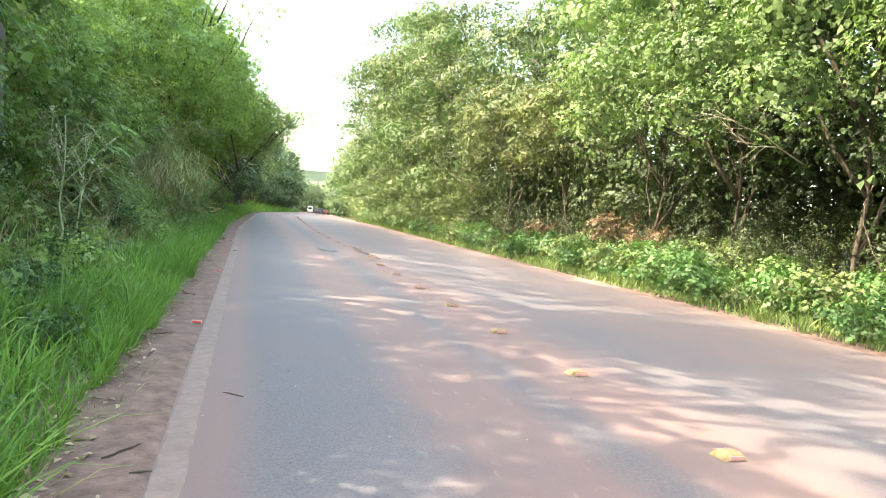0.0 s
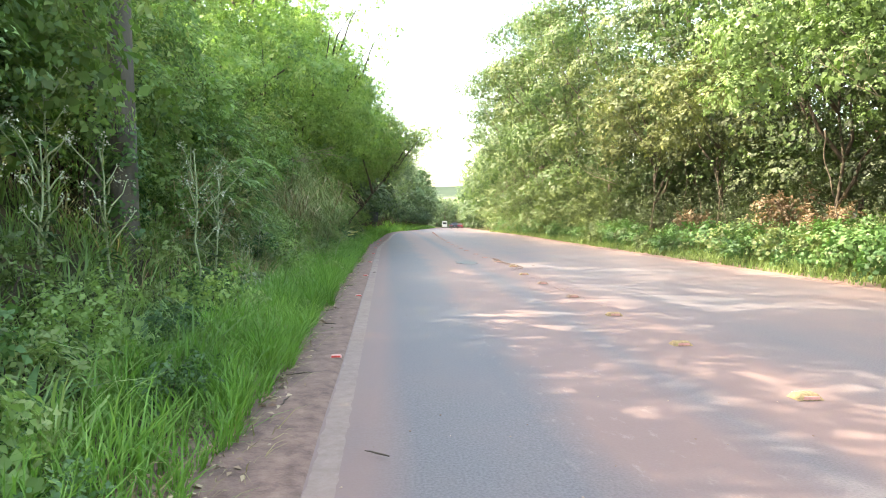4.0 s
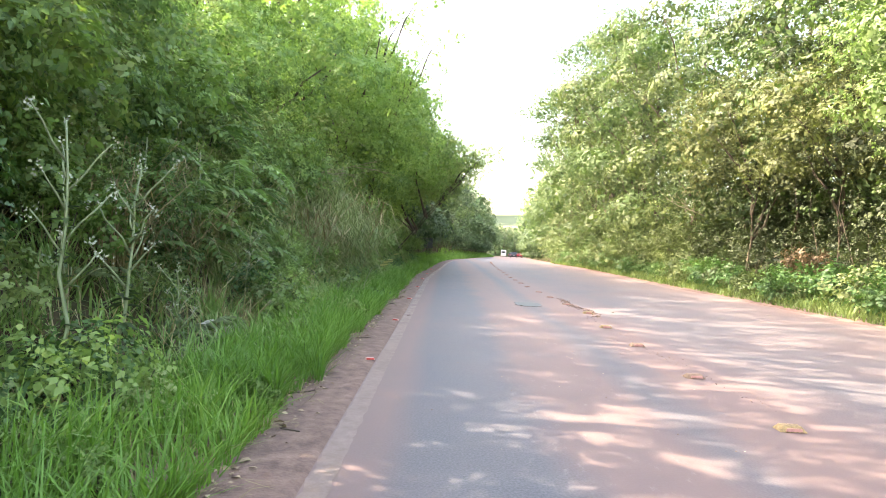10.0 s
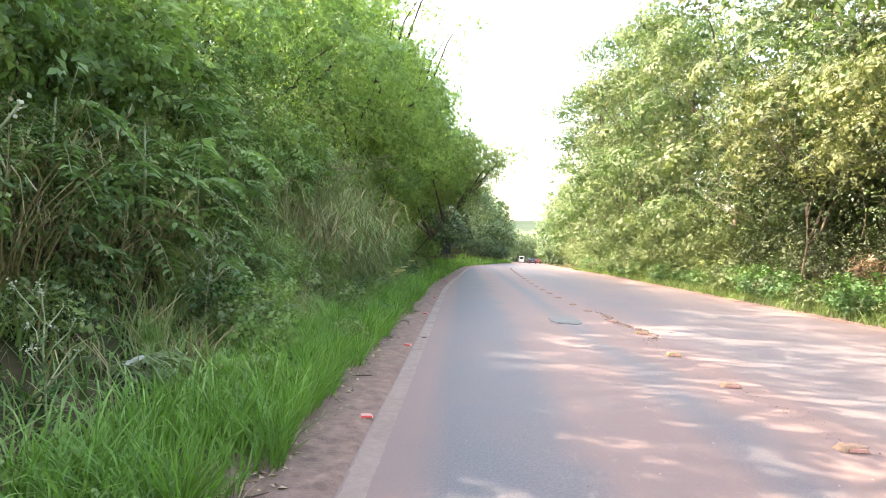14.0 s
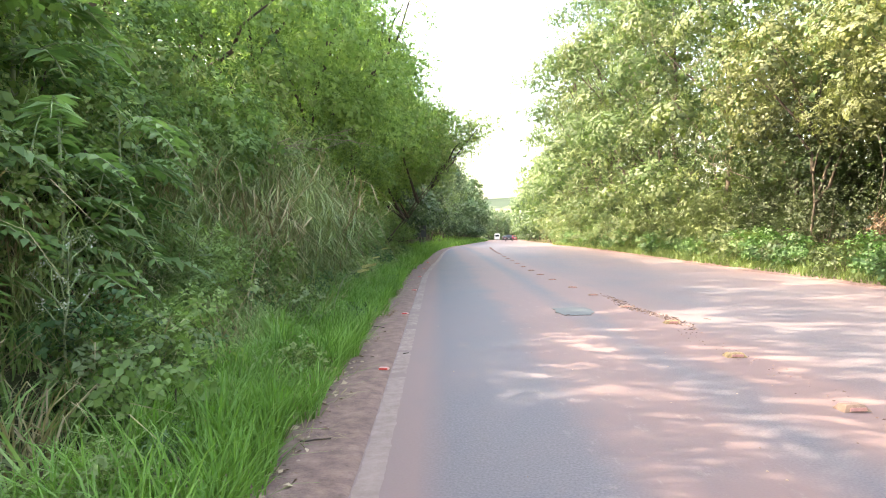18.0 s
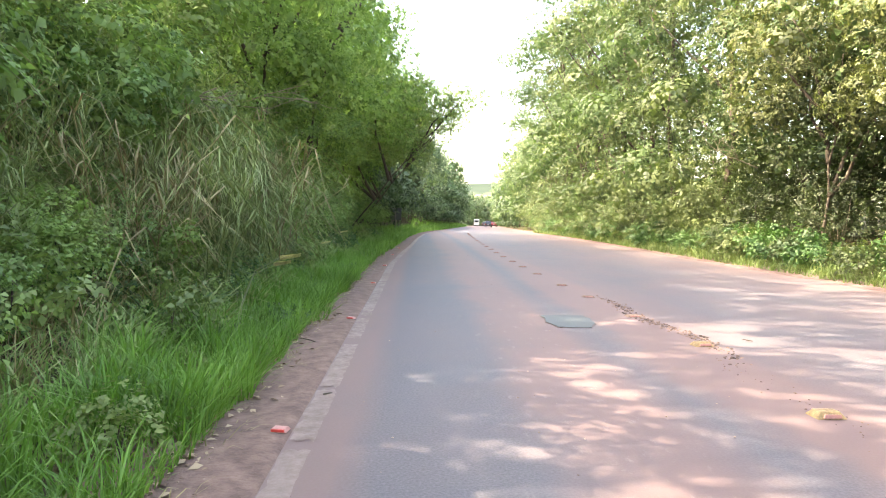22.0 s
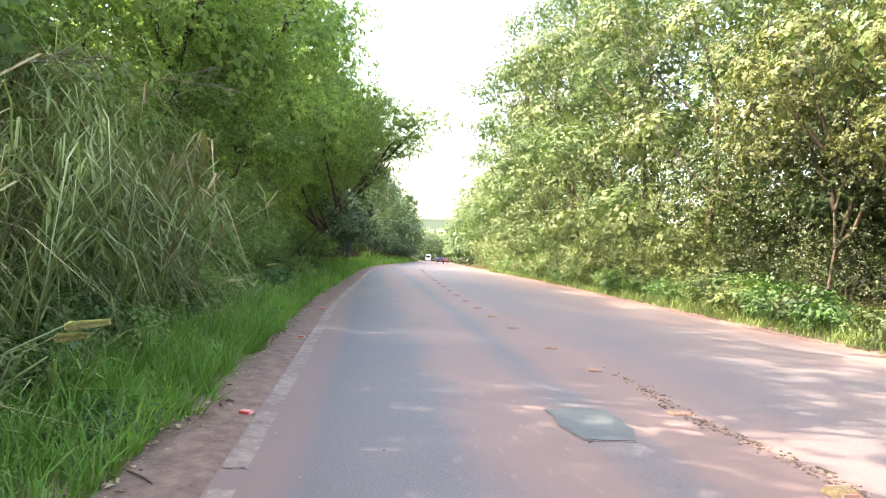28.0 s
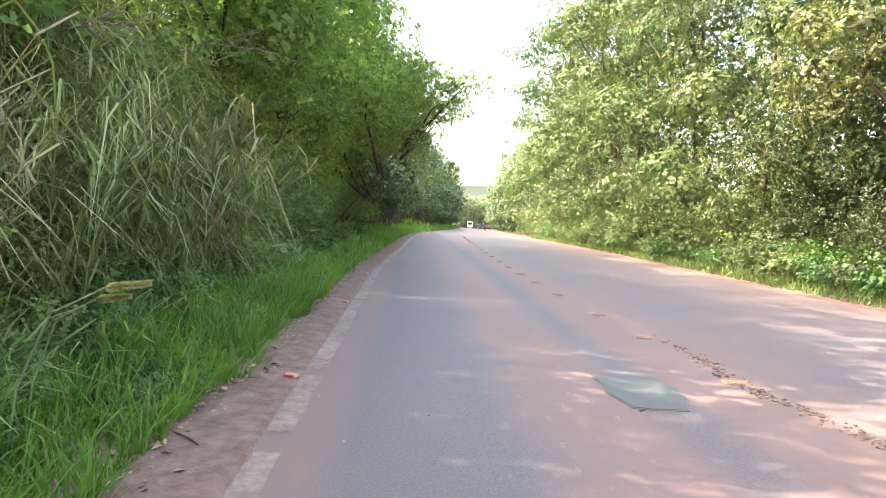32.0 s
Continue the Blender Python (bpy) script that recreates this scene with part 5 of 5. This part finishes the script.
# a crumpled pale sack in the weeds
bm = bmesh.new()
bmesh.ops.create_icosphere(bm, subdivisions=4, radius=1.0)
for v in bm.verts:
    q = v.co.copy()
    v.co = Vector((q.x * 0.34, q.y * 0.24, q.z * 0.15)) * (1 + 0.28 * noise.noise(q * 2.2) + 0.12 * noise.noise(q * 6))
for f in bm.faces:
    f.smooth = True
sack = tagged(part("sack", bm, plain_material("pale_sack", (0.52, 0.50, 0.42), 0.8, 0, 0.25, 9), None), "crumpled pale sack lying in the weeds", "sack")
sack.matrix_basis = at(-2.1, 10.95, 0.3, 0.68, 0.06)

# ---- vehicles waiting far down the road ----
GLASS = plain_material("car_glass", (0.02, 0.025, 0.03), 0.08, 0, 0.1)
TYRE = plain_material("tyre_rubber", (0.02, 0.02, 0.02), 0.85)
RIM = plain_material("wheel_rim", (0.45, 0.45, 0.46), 0.35, 0.8)
LAMP_RED = plain_material("tail_lamp", (0.45, 0.02, 0.02), 0.25)
PLASTIC = plain_material("black_plastic", (0.03, 0.03, 0.032), 0.6)
PLATE = plain_material("plate_grey", (0.45, 0.46, 0.46), 0.5)


def paint(name, colour):
    m = plain_material(name, colour, 0.3, 0.0, 0.05)
    m.node_tree.nodes["Principled BSDF"].inputs["Coat Weight"].default_value = 0.6
    return m


def slab(outline, width, taper=1.0, bevel=0.05):
    """A side outline of (y, z) drawn out across x, narrower towards the top by taper."""
    bm = bmesh.new()
    top = max(q[1] for q in outline)
    low = min(q[1] for q in outline)
    sides = []
    for s in (-1, 1):
        sides.append([bm.verts.new((s * width / 2 * (1 - (1 - taper) * (z - low) / (top - low)), y, z)) for y, z in outline])
    k = len(outline)
    bm.faces.new(sides[0])
    bm.faces.new(sides[1][::-1])
    for i in range(k):
        j = (i + 1) % k
        bm.faces.new((sides[0][j], sides[0][i], sides[1][i], sides[1][j]))
    bmesh.ops.recalc_face_normals(bm, faces=bm.faces)
    bmesh.ops.bevel(bm, geom=list(bm.edges), offset=bevel, segments=2, affect="EDGES", profile=0.6)
    return bm


def wheel(parent, x, y, r):
    def disc(radius, width, x0):
        bm = bmesh.new()
        bmesh.ops.create_cone(bm, cap_ends=True, segments=20, radius1=radius, radius2=radius, depth=width)
        bmesh.ops.bevel(bm, geom=[e for e in bm.edges if abs(e.verts[0].co.z - e.verts[1].co.z) < 1e-4], offset=0.03, segments=2, affect="EDGES")
        bmesh.ops.transform(bm, matrix=Matrix.Translation((x0, y, r)) @ Euler((0, math.pi / 2, 0)).to_matrix().to_4x4(), verts=bm.verts)
        return bm
    w = part("wheel", disc(r, 0.19, x), TYRE, parent)
    part("rim", disc(r * 0.62, 0.05, x + (0.085 if x > 0 else -0.085)), RIM, w, "grey metal rim")


def make_vehicle(kind, colour, name, label, category):
    """Seen from behind: y points ahead, the tail stands at y = 0."""
    root = new(name)
    coat = paint("paint_" + name, colour)
    if kind == "pickup":
        L, Wd, body, cabin = 4.4, 1.66, [(0.0, 0.42), (0.0, 0.98), (1.7, 1.0), (3.1, 1.0), (4.3, 0.82), (4.4, 0.45), (4.3, 0.3), (0.1, 0.3)], [(1.65, 0.98), (1.85, 1.48), (2.75, 1.5), (3.4, 0.99)]
    elif kind == "van":
        L, Wd, body, cabin = 5.4, 1.95, [(0.0, 0.4), (0.02, 2.3), (0.15, 2.42), (4.3, 2.42), (4.9, 1.3), (5.4, 1.1), (5.4, 0.4), (0.1, 0.35)], None
    else:
        L, Wd, body, cabin = 3.8, 1.64, [(0.0, 0.42), (0.02, 0.92), (0.5, 0.95), (2.75, 0.93), (3.7, 0.75), (3.8, 0.45), (3.7, 0.28), (0.1, 0.28)], [(0.10, 0.92), (0.45, 1.44), (2.0, 1.48), (2.85, 0.92)]
    part("body", slab(body, Wd, 0.93, 0.06), coat, root)
    if cabin:
        cab = part("cabin", slab(cabin, Wd * 0.90, 0.82, 0.05), coat, root)
        (y0, z0), (y1, z1) = cabin[0], cabin[1]
        rear = bmesh.new()
        w0, w1 = Wd * 0.37, Wd * 0.33
        o = 0.012
        ring = [rear.verts.new((sx * w, y - o - d, z)) for d in (0, -0.02) for sx, w, y, z in ((-1, w0, y0 + (y1 - y0) * 0.15, z0 + (z1 - z0) * 0.15), (1, w0, y0 + (y1 - y0) * 0.15, z0 + (z1 - z0) * 0.15), (1, w1, y0 + (y1 - y0) * 0.85, z0 + (z1 - z0) * 0.85), (-1, w1, y0 + (y1 - y0) * 0.85, z0 + (z1 - z0) * 0.85))]
        for f in ((0, 1, 2, 3), (7, 6, 5, 4), (0, 4, 5, 1), (1, 5, 6, 2), (2, 6, 7, 3), (3, 7, 4, 0)):
            rear.faces.new([ring[i] for i in f])
        part("rear_window", rear, GLASS, cab)
        for s in (-1, 1):
            side = slab([(cabin[0][0] + 0.35, z0 + 0.06), (cabin[1][0] + 0.12, z1 - 0.09), (cabin[2][0] - 0.05, z1 - 0.07), (cabin[3][0] - 0.22, z0 + 0.06)], 0.02, 1, 0.004)
            bmesh.ops.transform(side, matrix=Matrix.Translation((s * Wd * 0.425, 0, 0)) @ Euler((0, s * -0.15, 0)).to_matrix().to_4x4(), verts=side.verts)
            part("side_window", side, GLASS, cab)
    else:
        bm = slab([(-0.012, 1.35), (-0.012, 2.05), (0.02, 2.05), (0.02, 1.35)], Wd * 0.72, 1, 0.008)
        part("rear_window", bm, GLASS, root)
    part("bumper", slab([(-0.08, 0.36), (-0.08, 0.55), (0.12, 0.56), (0.12, 0.36)], Wd * 0.98, 1, 0.03), PLASTIC if kind != "van" else coat, root)
    part("number_plate", slab([(-0.10, 0.58), (-0.10, 0.70), (-0.05, 0.70), (-0.05, 0.58)], 0.40, 1, 0.004), PLATE, root, "plain grey plate")
    for s in (-1, 1):
        bm = slab([(-0.02, 0.66), (-0.02, 0.90), (0.12, 0.90), (0.12, 0.66)], 0.17, 1, 0.02)
        bmesh.ops.transform(bm, matrix=Matrix.Translation((s * (Wd / 2 - 0.11), 0, 0)), verts=bm.verts)
        part("tail_lamp", bm, LAMP_RED, root, "red tail lamp")
        bm = slab([(2.7, 0.95), (2.7, 1.08), (2.82, 1.08), (2.82, 0.95)], 0.16, 1, 0.03)
        bmesh.ops.transform(bm, matrix=Matrix.Translation((s * (Wd / 2 + 0.05), 0, 0)), verts=bm.verts)
        part("wing_mirror", bm, PLASTIC, root)
        for y in (0.72, L - 0.75):
            wheel(root, s * (Wd / 2 - 0.08), y, 0.30)
    return tagged(root, label, category)


for kind, colour, name, label, category, u, y in (
        ("car", (0.34, 0.01, 0.035), "red_car", "small red hatchback on the road ahead", "car", 7.7, 192),
        ("pickup", (0.035, 0.035, 0.045), "pickup_truck", "small dark grey pickup truck on the road ahead", "pickup", 5.9, 156),
        ("car", (0.03, 0.03, 0.035), "dark_car", "dark car waiting far down the road", "car", 5.0, 212),
        ("car", (0.62, 0.62, 0.62), "white_car", "white car waiting far down the road", "car", 7.9, 222),
        ("van", (0.66, 0.66, 0.65), "white_van", "white van waiting far down the road", "van", 2.2, 236)):
    put(make_vehicle(kind, colour, name, label, category), Matrix.Translation((bend(y) + u, y, grade(y) + 0.01)) @ Euler((math.atan2(grade(y + 4) - grade(y), 4), 0, -math.atan2(bend(y + 4) - bend(y), 4))).to_matrix().to_4x4())

# ---- road sign seen from behind ----
sign = new("road_sign")
METAL = plain_material("sign_back_metal", (0.06, 0.065, 0.07), 0.5, 0.3)
bm = slab([(-0.012, 1.15), (-0.012, 2.15), (0.012, 2.15), (0.012, 1.15)], 1.0, 1, 0.004)
part("panel", bm, METAL, sign, "dark back of a square sign panel")
bm = bmesh.new()
tube(bm, [(0, -0.05, -0.4), (0, -0.05, 1.0), (0, -0.05, 2.1)], [0.04, 0.04, 0.04], 8)
part("post", bm, BARK_SMOOTH, sign, "pale grey post")
bm = slab([(-0.03, 1.62), (-0.03, 1.68), (-0.012, 1.68), (-0.012, 1.62)], 0.9, 1, 0.004)
part("brace", bm, METAL, sign)
put(tagged(sign, "dark back of a road sign on a post in the grass", "road sign"), at(-1.85, 55, -0.05, 0.85, -0.15))
